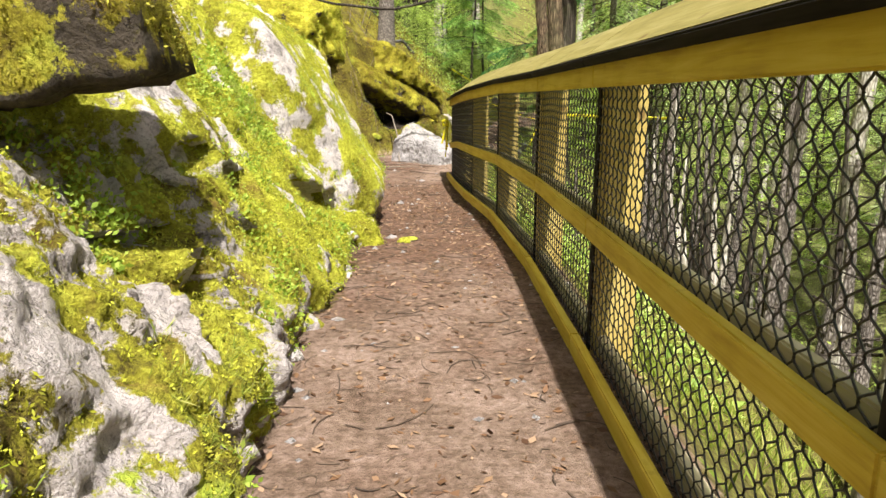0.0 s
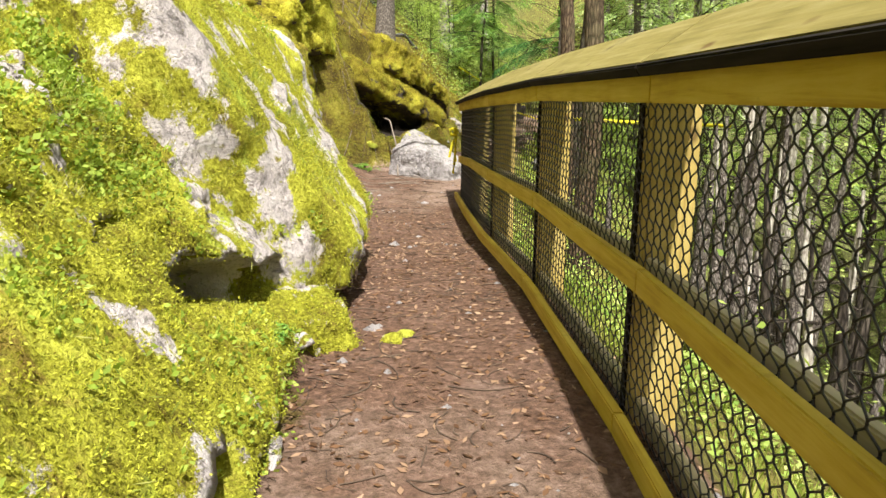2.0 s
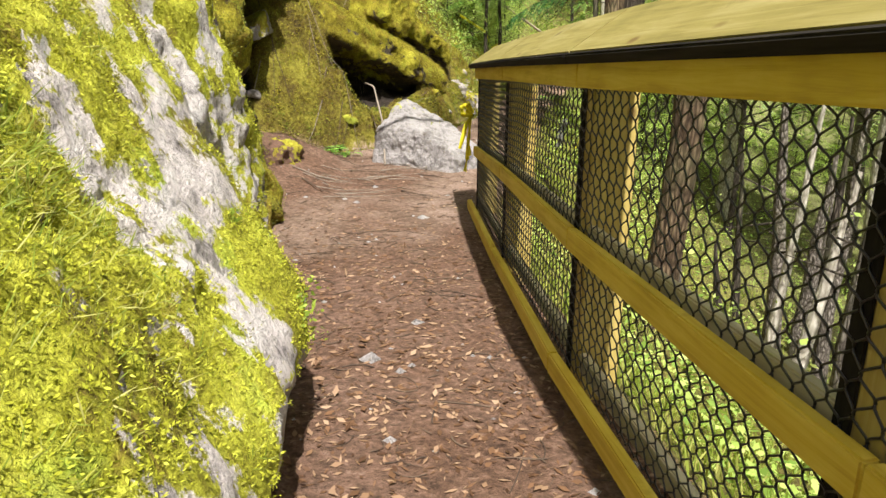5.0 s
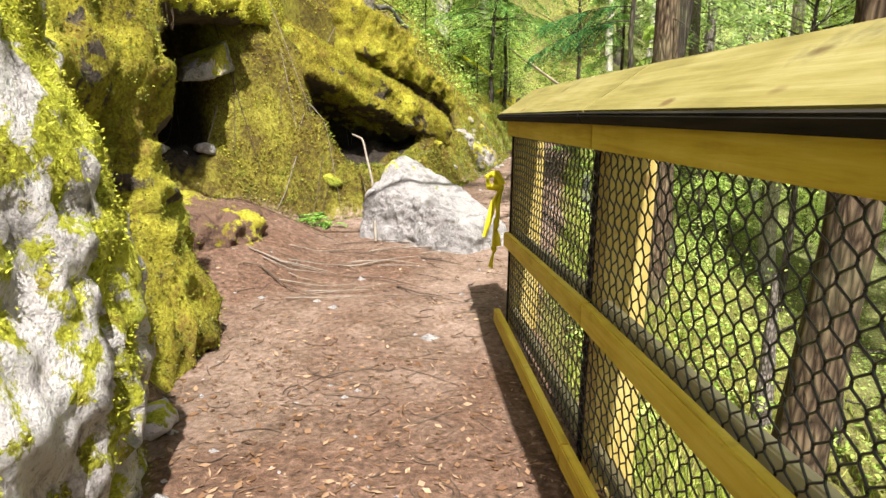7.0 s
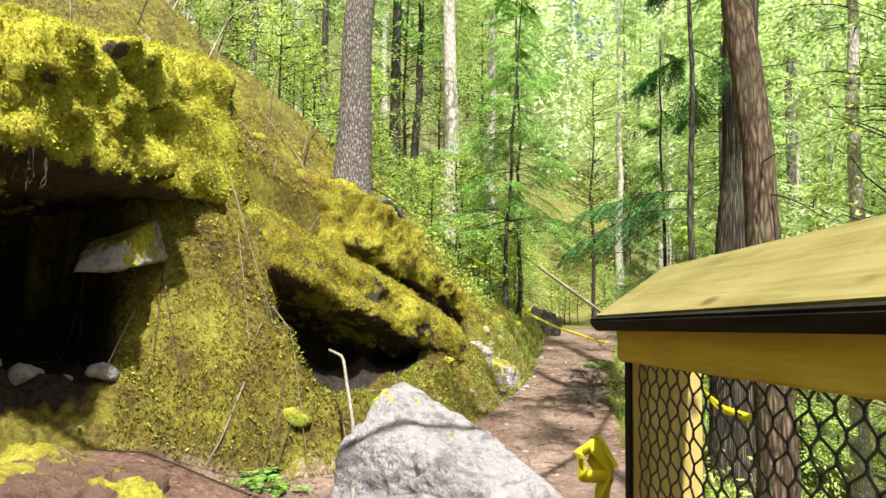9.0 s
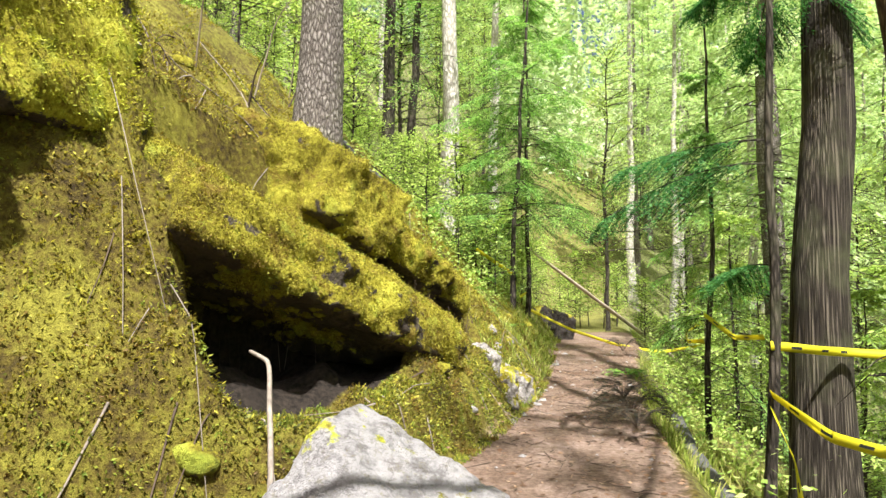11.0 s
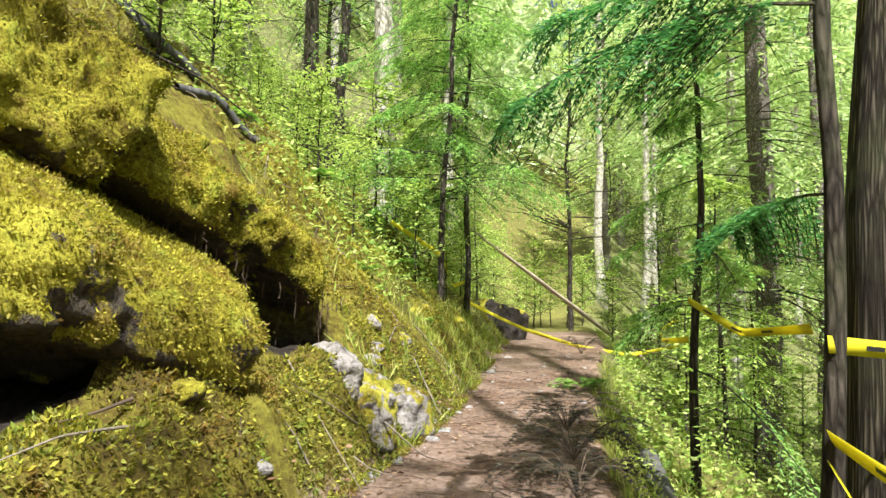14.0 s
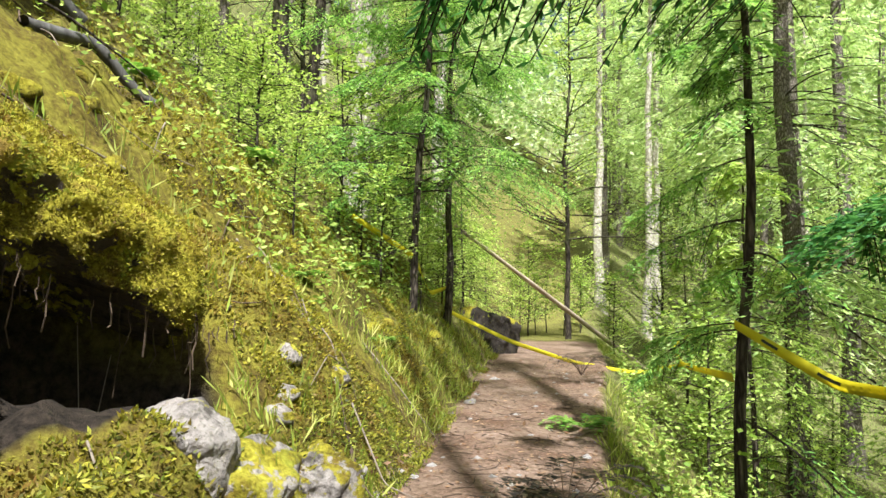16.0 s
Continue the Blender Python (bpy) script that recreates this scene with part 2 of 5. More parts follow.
M["leaf"] = make_leaf("light_green_foliage", (0.18, 0.30, 0.05), (0.40, 0.53, 0.11), (0.60, 0.69, 0.22), 0.5)
M["dead_frond"] = make_leaf("withered_fronds", (0.012, 0.010, 0.008), (0.025, 0.020, 0.014), (0.06, 0.045, 0.025), 0.1)
M["needle"] = make_leaf("hemlock_needles", (0.10, 0.22, 0.05), (0.24, 0.44, 0.10), (0.46, 0.65, 0.18), 0.5)
M["needle_dark"] = make_leaf("shaded_cedar_needles", (0.03, 0.11, 0.03), (0.07, 0.21, 0.06), (0.15, 0.33, 0.09), 0.45)
# far trees and hillside: the haze of distance is put into these pale colours
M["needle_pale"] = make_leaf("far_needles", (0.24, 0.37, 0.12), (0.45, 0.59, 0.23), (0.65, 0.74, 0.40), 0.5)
M["needle_far"] = make_leaf("haze_tinted_needles", (0.40, 0.52, 0.28), (0.58, 0.68, 0.42), (0.74, 0.80, 0.58), 0.5)
M["weed"] = make_leaf("fresh_weeds", (0.17, 0.25, 0.03), (0.31, 0.42, 0.05), (0.48, 0.58, 0.11), 0.45)
M["fern"] = make_leaf("fern_green", (0.10, 0.22, 0.03), (0.18, 0.36, 0.05), (0.30, 0.48, 0.10), 0.4)
M["grass"] = make_leaf("grass_blades", (0.14, 0.20, 0.02), (0.28, 0.34, 0.05), (0.48, 0.46, 0.14), 0.4)
M["moss_tuft"] = make_leaf("bright_moss", (0.20, 0.19, 0.015), (0.40, 0.41, 0.03), (0.62, 0.64, 0.07), 0.35, 0.25)
M["moss_olive"] = make_leaf("olive_moss", (0.05, 0.055, 0.010), (0.17, 0.18, 0.02), (0.36, 0.36, 0.045), 0.3, 0.75)
M["moss_gold"] = make_leaf("golden_moss", (0.12, 0.09, 0.012), (0.29, 0.255, 0.023), (0.50, 0.455, 0.052), 0.35, 0.65)
M["dead_leaf"] = make_leaf("dry_leaves", (0.07, 0.035, 0.018), (0.17, 0.09, 0.045), (0.36, 0.24, 0.15), 0.15)
M["tape"] = make_leaf("yellow_tape", (0.62, 0.55, 0.02), (0.70, 0.62, 0.02), (0.75, 0.68, 0.05), 0.4)
n = Nodes("black_coated_wire")
M["wire"] = n.finish((0.018, 0.018, 0.018), 0.45, 0.0, 0.5)
n = Nodes("black_print")
M["ink"] = n.finish((0.02, 0.02, 0.02), 0.6)
# near-black that stands for shade on the fence: post sides and cap edge
n = Nodes("shade_black_wood")
M["stain_shade"] = n.finish(n.ramp(n.noise(30, n.place((1, 1, 0.1))), [(0.3, (0.008, 0.007, 0.006)), (0.7, (0.028, 0.024, 0.02))]), 0.9, 0, 0.1)
n = Nodes("dark_twig")
M["twig"] = n.finish(n.ramp(n.noise(6, n.place(world_space=True)), [(0.3, (0.03, 0.02, 0.014)), (0.7, (0.13, 0.09, 0.06))]), 0.9)


# ---- mesh helpers ----
rng = np.random.default_rng(7)


def rand(ix, iy, iz, seed):
    v = np.sin(ix * 127.1 + iy * 311.7 + iz * 74.7 + seed * 53.3) * 43758.5453
    return v - np.floor(v)


def vnoise(p, seed=0):
    i = np.floor(p)
    f = p - i
    f = f * f * (3 - 2 * f)
    tot = 0.0
    for dx in (0, 1):
        for dy in (0, 1):
            for dz in (0, 1):
                w = (f[:, 0] if dx else 1 - f[:, 0]) * (f[:, 1] if dy else 1 - f[:, 1]) * (f[:, 2] if dz else 1 - f[:, 2])
                tot = tot + w * rand(i[:, 0] + dx, i[:, 1] + dy, i[:, 2] + dz, seed)
    return tot * 2 - 1


def fbm(p, octaves=4, seed=0, rough=0.5):
    p = np.asarray(p, float)
    tot, amp = np.zeros(len(p)), 1.0
    for k in range(octaves):
        tot += amp * vnoise(p * 2.0 ** k + 17.3 * k, seed + k)
        amp *= rough
    return tot


def mesh_of(name, verts, faces, material, smooth=False):
    me = bpy.data.meshes.new(name)
    verts = np.asarray(verts, np.float32)
    faces = np.asarray(faces, np.int32)
    k = faces.shape[1]
    me.vertices.add(len(verts))
    me.vertices.foreach_set("co", verts.ravel())
    me.loops.add(faces.size)
    me.loops.foreach_set("vertex_index", faces.ravel())
    me.polygons.add(len(faces))
    me.polygons.foreach_set("loop_start", np.arange(0, faces.size, k, dtype=np.int32))
    me.polygons.foreach_set("loop_total", np.full(len(faces), k, np.int32))
    me.polygons.foreach_set("use_smooth", np.full(len(faces), smooth))
    me.materials.append(material)
    me.update(calc_edges=True)
    me.validate()
    return me


def store(me, name, values):
    attr = me.attributes.new(name, "FLOAT", "POINT")
    attr.data.foreach_set("value", np.asarray(values, np.float32))


def part(name, data, material, parent, label=""):
    """Links a bmesh or mesh as one object under a thing or a part."""
    if isinstance(data, bmesh.types.BMesh):
        me = bpy.data.meshes.new(name)
        data.to_mesh(me)
        data.free()
        me.materials.append(material)
        data = me
    ob = new(name, data)
    ob.parent = parent
    return tagged(ob, label)


def thing(name, label, category, group="", place=None):
    ob = tagged(new(name), label, category, group)
    if place is not None:
        ob.matrix_basis = place
    return ob


def timber(a, b, wide, tall, tilt=0.0, bevel=0.006, cuts=1):
    """A bevelled bar from a to b; tilt turns its section."""
    a, b = Vector(a), Vector(b)
    bm = bmesh.new()
    bmesh.ops.create_cube(bm, size=1.0)
    bmesh.ops.scale(bm, vec=(wide, tall, (b - a).length), verts=bm.verts)
    bmesh.ops.bevel(bm, geom=bm.edges[:], offset=bevel, segments=2, affect="EDGES")
    way = (b - a).normalized()
    side = Vector((0, 0, 1)).cross(way) if abs(way.z) < 0.9 else Vector((1, 0, 0))
    side.normalize()
    up = way.cross(side)
    m = Matrix((side, up, way)).transposed().to_4x4()
    return bm, Matrix.Translation((a + b) / 2) @ m @ Matrix.Rotation(radians(tilt), 4, "Z")


def tubes(lines, radii, sides=4):
    """Many thin tubes as one mesh; lines is (n, k, 3), radii (n, k)."""
    lines = np.asarray(lines, float)
    n, k, _ = lines.shape
    radii = np.broadcast_to(np.asarray(radii, float), (n, k))
    way = np.gradient(lines, axis=1)
    way /= np.linalg.norm(way, axis=2, keepdims=True) + 1e-9
    ref = np.where(np.abs(way[..., 2:3]) > 0.9, np.array([1.0, 0, 0]), np.array([0, 0, 1.0]))
    u = np.cross(way, ref)
    u /= np.linalg.norm(u, axis=2, keepdims=True) + 1e-9
    v = np.cross(way, u)
    ang = np.arange(sides) * 2 * np.pi / sides
    ring = lines[:, :, None] + radii[:, :, None, None] * (np.cos(ang)[:, None] * u[:, :, None] + np.sin(ang)[:, None] * v[:, :, None])
    idx = np.arange(n * k * sides).reshape(n, k, sides)
    nxt = np.roll(idx, -1, axis=2)
    faces = np.stack([idx[:, :-1], nxt[:, :-1], nxt[:, 1:], idx[:, 1:]], axis=-1).reshape(-1, 4)
    return ring.reshape(-1, 3), faces


def blades(at, way, length, width, side=None):
    """Pointed leaves as four-cornered blades from at, along way."""
    at, way = np.asarray(at, float), np.asarray(way, float)
    way = way / (np.linalg.norm(way, axis=1, keepdims=True) + 1e-9)
    if side is None:
        side = rng.normal(size=at.shape)
    side = np.cross(way, side)
    side /= np.linalg.norm(side, axis=1, keepdims=True) + 1e-9
    length, width = np.reshape(length, (-1, 1)) * np.ones((len(at), 1)), np.reshape(width, (-1, 1)) * np.ones((len(at), 1))
    mid = at + way * length * 0.45
    verts = np.stack([at, mid + side * width * 0.5, at + way * length, mid - side * width * 0.5], axis=1)
    return verts.reshape(-1, 3), np.arange(len(at) * 4).reshape(-1, 4)


def join(pieces):
    vs, fs, base = [], [], 0
    for v, f in pieces:
        vs.append(v)
        fs.append(np.asarray(f) + base)
        base += len(v)
    return np.concatenate(vs), np.concatenate(fs)


# ---- the lie of the land ----
def bank_x(y):
    """Where the left bank meets the trail."""
    return np.interp(y, [-8, 0, 3, 5, 6.4, 7.8, 10, 11.4, 12.2, 13.0, 14.4, 15.0, 15.5, 16.0, 16.5, 17.3, 18.3, 20, 21.2, 24, 28, 34, 50, 80],
                     [-0.9, -0.75, -0.55, -0.4, -0.3, -0.45, -0.75, -1.0, -1.25, -1.9, -2.2, -1.8, -0.9, 0.05, 0.5, 0.85, 1.3, 1.95, 2.35, 3.1, 4.2, 5.6, 10, 20])


def drop_x(y):
    """The trail's outer edge."""
    return np.interp(y, [-8, 0, 1.5, 3, 5, 7, 11, 12.5, 14, 16, 18, 20.6, 23, 26, 34, 50, 80], [0.82, 0.86, 0.96, 1.06, 1.15, 1.15, 1.1, 1.2, 1.7, 2.25, 2.75, 3.45, 4.3, 5.4, 8.0, 12.5, 23])


def trail_z(y):
    return np.interp(y, [-8, 4.5, 7, 9, 12, 14, 16, 20, 24, 28, 34, 50, 90], [0.0, 0.0, -0.1, -0.2, -0.32, -0.27, -0.17, -0.05, 0.1, 0.3, 0.35, 0.6, 2.0])


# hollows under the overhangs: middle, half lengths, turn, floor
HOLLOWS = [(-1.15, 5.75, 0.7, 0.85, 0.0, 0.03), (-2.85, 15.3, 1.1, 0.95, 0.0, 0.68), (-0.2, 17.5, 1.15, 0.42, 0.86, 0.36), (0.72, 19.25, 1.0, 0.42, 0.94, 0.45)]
# open flat places on the bank
FLATS = [(0.15, 16.95, 1.05, 0.6, 0.86, 0.36), (1.15, 18.95, 0.85, 0.4, 0.94, 0.45)]


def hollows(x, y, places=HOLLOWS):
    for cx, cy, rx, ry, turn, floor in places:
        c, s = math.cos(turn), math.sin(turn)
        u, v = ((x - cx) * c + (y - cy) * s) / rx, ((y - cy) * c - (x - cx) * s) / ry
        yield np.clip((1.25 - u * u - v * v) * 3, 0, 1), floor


def land(x, y):
    x, y = np.asarray(x, float), np.asarray(y, float)
    d, r = bank_x(y) - x, x - drop_x(y)
    steep = np.interp(y, [0, 14, 16.5, 18.5, 21, 26, 40], [0.75, 0.75, 1.35, 1.5, 1.3, 0.9, 0.7])
    du = np.clip(d, 0, None)
    up = np.interp(y, [0, 18.5, 20.5, 40], [0.45, 0.45, 0.25, 0.2]) * (1 - np.exp(-du * 3.2)) + steep * 1.6 * (1 - np.exp(-du / 1.6)) + 0.68 * np.clip(du - 1.1, 0, None)
    rr = np.clip(r, 0, None)
    down = -3.4 * (1 - np.exp(-rr * 0.26)) + 0.30 * np.clip(rr - 16, 0, None)
    p = np.stack([x, y, 0 * x], axis=1)
    off = np.clip(np.maximum(d, r) * 1.6, 0, 1)
    far = np.clip(np.maximum(du, rr) / 6, 0, 3)
    lumps = fbm(p * 1.3, 4, 3) * 0.14 * off + fbm(p * 0.25, 3, 5) * 0.5 * far + fbm(p * 4.0, 3, 9) * (0.010 + 0.085 * off) + fbm(p * 8.0, 2, 10) * 0.03 * off
    back = 0.3 * np.clip(y - 38, 0, None)
    z = trail_z(y) + np.minimum(up, 60) + down + lumps + back
    z = z + 0.38 * np.clip((y - 13.0) / 1.6, 0, 1) * np.clip((-0.5 - x) / 0.8, 0, 1) * np.clip((15.6 - y) / 0.5, 0, 1)
    for w, floor in hollows(x, y, HOLLOWS + FLATS):
        z = z * (1 - w) + np.minimum(z, floor + lumps) * w
    return z


def make_land():
    def spread(lo, fine_lo, fine_hi, hi, step, grow=1.14):
        mid = list(np.arange(fine_lo, fine_hi, step))
        out, s = [], step
        a = fine_lo
        while a > lo:
            s *= grow
            a -= s
            out.insert(0, a)
        s, b = step, mid[-1]
        while b < hi:
            s *= grow
            b += s
            mid.append(b)
        return np.array(out + mid)
    xs, ys = spread(-400, -2.2, 4.8, 400, 0.055), spread(-400, -1.0, 27.0, 400, 0.075)
    gx, gy = np.meshgrid(xs, ys)
    x, y = gx.ravel(), gy.ravel()
    z = land(x, y)
    idx = np.arange(len(x)).reshape(gx.shape)
    faces = np.stack([idx[:-1, :-1], idx[:-1, 1:], idx[1:, 1:], idx[1:, :-1]], axis=-1).reshape(-1, 4)
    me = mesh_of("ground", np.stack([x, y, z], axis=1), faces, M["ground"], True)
    d = np.maximum(bank_x(y) - x, x - drop_x(y)) + 0.1 * fbm(np.stack([x, y, 0 * x], 1) * 2.0, 3, 11)
    val = np.clip(0.5 - d * 2.2, 0, 1) * np.clip((33 - y) / 2, 0, 1)
    store(me, "trail", val)
    store(me, "damp", 0.5 * np.exp(-((y - 7.8) / 2.8) ** 2) + 0.25 * np.exp(-((y - 13.8) / 1.4) ** 2) * np.clip((0.7 - x) * 2, 0, 1) + 0.06 * (x > 0.6) * (y < 12) + 0.08 * np.exp(-((y - 13.5) / 1.0) ** 2) * (x < -0.5))
    store(me, "woods", np.clip((np.maximum(bank_x(y) - x, x - drop_x(y)) - 2.0) / 3, 0, 1) * 0.5 + 0.5 * np.clip((y - 21) / 4, 0, 1) + 0.4 * (x > drop_x(y)))
    # marks the hollow ground that is blackened to look shaded
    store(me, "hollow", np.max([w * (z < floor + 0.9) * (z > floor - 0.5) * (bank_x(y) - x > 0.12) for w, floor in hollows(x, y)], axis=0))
    tagged(new("ground", me), "brown earth trail along a mossy forest slope", "ground", kind="structure")


make_land()


# ---- rocks ----
def rock_mesh(name, material, cuts, seed=0, level=5, rough=0.10, notches=(), soft=14.0, fine=1.0, moss=0.0, under=0.15, place=None):
    """A rock as the meeting of planes, rounded and broken up. cuts: (normal, metres from the middle); notches: centre, half lengths and depth.
    moss: how far it is grown over, from -1 to 1."""
    bm = bmesh.new()
    bmesh.ops.create_icosphere(bm, subdivisions=level, radius=1.0)
    v = np.array([w.co[:] for w in bm.verts])
    f = np.array([[w.index for w in t.verts] for t in bm.faces])
    bm.free()
    inv = np.full(len(v), 0.0)
    for nrm, dist in cuts:
        nrm = np.array(nrm, float) / np.linalg.norm(nrm)
        inv += np.clip(v @ nrm / dist, 0, None) ** soft
    p = v / np.clip(inv, 1e-6, None)[:, None] ** (1 / soft)
    big = 1 / np.mean(1 / np.array([dist for nrm, dist in cuts]))
    p += v * (rough * big * (fbm(p * 1.4 / big, 3, seed) * 0.6 + np.abs(fbm(p * 3.2 / big, 4, seed + 4)) * 0.4))[:, None]
    p += v * (fine * 0.040 * fbm(p * 4.5, 4, seed + 8, 0.6))[:, None]
    p += v * (fine * 0.016 * fbm(p * 17.0, 2, seed + 12, 0.6))[:, None]
    bare = np.zeros(len(p))
    for centre, half, depth in notches:
        q = (p - np.array(centre)) / np.array(half)
        w = np.clip(1 - (q ** 2).sum(axis=1) + 0.35 * fbm(p * 5, 2, seed + 20), 0, 1) ** 0.5
        p -= w[:, None] * np.array(depth)
        bare = np.maximum(bare, w)
    me = mesh_of(name, p, f, material, True)
    nrm = np.zeros(len(p) * 3, np.float32)
    me.vertices.foreach_get("normal", nrm)
    rot = np.array(place.to_3x3()) if place is not None else np.eye(3)
    up = (nrm.reshape(-1, 3) @ rot.T)[:, 2]
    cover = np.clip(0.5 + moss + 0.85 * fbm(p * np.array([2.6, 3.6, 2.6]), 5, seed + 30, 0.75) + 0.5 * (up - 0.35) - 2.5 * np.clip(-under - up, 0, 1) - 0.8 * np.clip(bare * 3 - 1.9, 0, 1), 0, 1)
    store(me, "moss", cover)
    return me, p, nrm.reshape(-1, 3), cover, f


def block(x, y, z):
    return [((1, 0, 0), x), ((-1, 0, 0), x), ((0, 1, 0), y), ((0, -1, 0), y), ((0, 0, 1), z), ((0, 0, -1), z)]


def tufts(points, normals, length, per=3, spread=0.7):
    """Small pointed sprigs that stand out of a moss cover."""
    at = np.repeat(points, per, axis=0) + rng.normal(0, 0.012, (len(points) * per, 3))
    way = np.repeat(normals, per, axis=0) + rng.normal(0, spread, at.shape)
    ln = length * rng.uniform(0.5, 1.4, len(at))
    return blades(at - way * 0.004, way, ln, ln * rng.uniform(0.3, 0.5, len(at)))


def rock(name, label, place, material, cuts, category="rock", sprigs=0, sprig="moss_tuft", length=0.028, **more):
    me, p, nrm, cover, f = rock_mesh(name, material, cuts, place=place, **more)
    ob = tagged(new(name, me), label, category)
    ob.matrix_basis = place
    if sprigs:
        mid, fn, fc = p[f].mean(axis=1), nrm[f].mean(axis=1), cover[f].mean(axis=1)
        area = np.linalg.norm(np.cross(p[f[:, 1]] - p[f[:, 0]], p[f[:, 2]] - p[f[:, 0]]), axis=1)
        seen = area * (fc > 0.55) * ((mid + np.array(place.translation))[:, 2] > -0.3)
        seen = seen * ((fn @ np.array(place.to_3x3()).T)[:, 0] > -0.35)
        pick = rng.choice(len(f), sprigs, p=seen / seen.sum())
        w = rng.dirichlet((1, 1, 1), sprigs)
        at = (p[f[pick]] * w[:, :, None]).sum(axis=1)
        tagged(part("moss", mesh_of("moss", *tufts(at, fn[pick], length), M[sprig]), None, ob, "short tufted moss"), kind="stuff")
    return ob


rock("mossy_boulder", "huge sunlit boulder with bright yellow-green moss and pale bare patches", pose(-1.9, 5.2, 0.9), M["boulder"],
     [((0.82, 0, 0.57), 0.79), ((0.35, 0.9, 0.25), 3.5), ((0.3, -0.9, 0.3), 3.2), ((0.5, 0, 0.87), 1.3), ((0.55, 0, -0.83), 1.52), ((-1, 0, 0), 2.5),
      ((0, 0, -1), 1.3), ((0, 0, 1), 2.2)],
     seed=3, level=7, rough=0.07, soft=18, fine=1.3, moss=0.37, sprigs=110000, length=0.012,
     notches=[((0.95, -1.78, 0.0), (0.5, 0.24, 0.075), (0.45, 0, 0.03)), ((1.05, -1.5, -0.15), (0.5, 0.26, 0.085), (0.45, 0, 0.03)), ((0.95, 1.14, 0.32), (0.3, 0.16, 0.05), (0.3, 0, 0)),
              ((1.2, -0.15, -0.40), (0.5, 0.26, 0.10), (0.6, 0, 0)), ((1.32, 0.15, -0.49), (0.5, 0.3, 0.12), (0.65, 0, 0)), ((1.45, 0.5, -0.60), (0.5, 0.34, 0.14), (0.7, 0, 0)), ((1.6, 0.9, -0.70), (0.6, 0.4, 0.17), (0.8, 0, 0)), ((1.5, -1.05, -0.78), (0.3, 0.2, 0.06), (0.3, 0, 0)), ((1.2, -0.35, -0.1), (0.25, 0.5, 0.03), (0.1, 0, 0))])
rock("mossy_boulder", "sunlit overhanging lobe of rock with moss and white patches", pose(-0.97, 7.25, 0.85), M["boulder"],
     [((0.85, 0, 0.5), 0.42), ((0.8, -0.58, 0.15), 0.98), ((0, -1, 0), 1.7), ((0.35, 0.94, 0), 1.35), ((-0.1, 0.05, -1), 0.66), ((-1, 0, 0), 1.0), ((0.35, 0, 0.94), 0.85), ((1, 0, -0.25), 0.92)],
     seed=14, level=6, rough=0.04, soft=26, moss=0.27, sprigs=36000, length=0.012)
rock("mossy_stone", "squat mossy rock with pale patches under an overhanging boulder", pose(-0.42, 5.9, -0.08, 0, 8, 20), M["boulder"],
     [((1, 0, 0.3), 0.24), ((-1, 0, 0), 0.3), ((0.2, -1, 0.3), 0.26), ((0, 1, 0.3), 0.3), ((0.1, -0.2, 1), 0.24), ((0, 0, -1), 0.2)], seed=17, level=5, rough=0.14, soft=12, moss=0.05, sprigs=5000, length=0.013)
rock("mossy_boulder", "pale broken rock with patchy moss beside the trail", pose(-1.5, 2.3, 0.2), M["stained_rock"],
     [((0.8, 0, 0.6), 0.83), ((0.2, 0.95, 0), 1.5), ((0.2, -0.95, 0), 2.4), ((0.2, 0, 1), 0.82), ((-1, 0, 0), 1.2), ((0, 0, -1), 0.6), ((0.9, 0, -0.4), 0.95)],
     seed=21, level=7, rough=0.20, soft=14, fine=1.7, moss=0.2, sprigs=24000, length=0.014,
     notches=[((0.47, 0.65, 0.40), (0.35, 0.10, 0.14), (0.35, 0, 0)), ((0.7, -0.5, 0.0), (0.3, 0.5, 0.1), (0.22, 0, 0)), ((0.75, 0.3, 0.1), (0.3, 0.07, 0.3), (0.2, 0, 0)), ((0.8, -0.1, -0.05), (0.3, 0.25, 0.05), (0.2, 0, 0)), ((0.6, 0.1, 0.5), (0.3, 0.3, 0.04), (0.15, 0, 0))])
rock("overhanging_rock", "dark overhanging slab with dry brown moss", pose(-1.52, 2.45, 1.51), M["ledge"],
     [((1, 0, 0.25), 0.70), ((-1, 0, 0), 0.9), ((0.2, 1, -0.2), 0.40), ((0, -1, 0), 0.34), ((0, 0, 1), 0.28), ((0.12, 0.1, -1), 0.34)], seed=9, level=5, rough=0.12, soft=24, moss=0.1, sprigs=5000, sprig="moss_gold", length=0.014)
rock("rock_wall_slab", "pale upright rock face with mossy cracks beside the trail", pose(-2.1, 10.1, 0.6), M["rock_wall"],
     [((0.97, -0.1, 0.2), 1.28), ((0.3, 0.95, 0.1), 0.95), ((0, -1, 0), 2.3), ((0.5, 0, 0.86), 1.55), ((-1, 0, 0), 2.0), ((0, 0, -1), 1.1), ((0, 0, 1), 2.2), ((1, 0.2, -0.2), 1.5)],
     seed=31, level=6, rough=0.10, soft=18, fine=1.0, moss=0.04, sprigs=22000, length=0.015,
     notches=[((1.2, 0.1, -0.3), (0.3, 0.05, 0.5), (0.25, 0, 0)), ((1.2, -0.7, 0.1), (0.3, 0.4, 0.05), (0.2, 0, 0))])
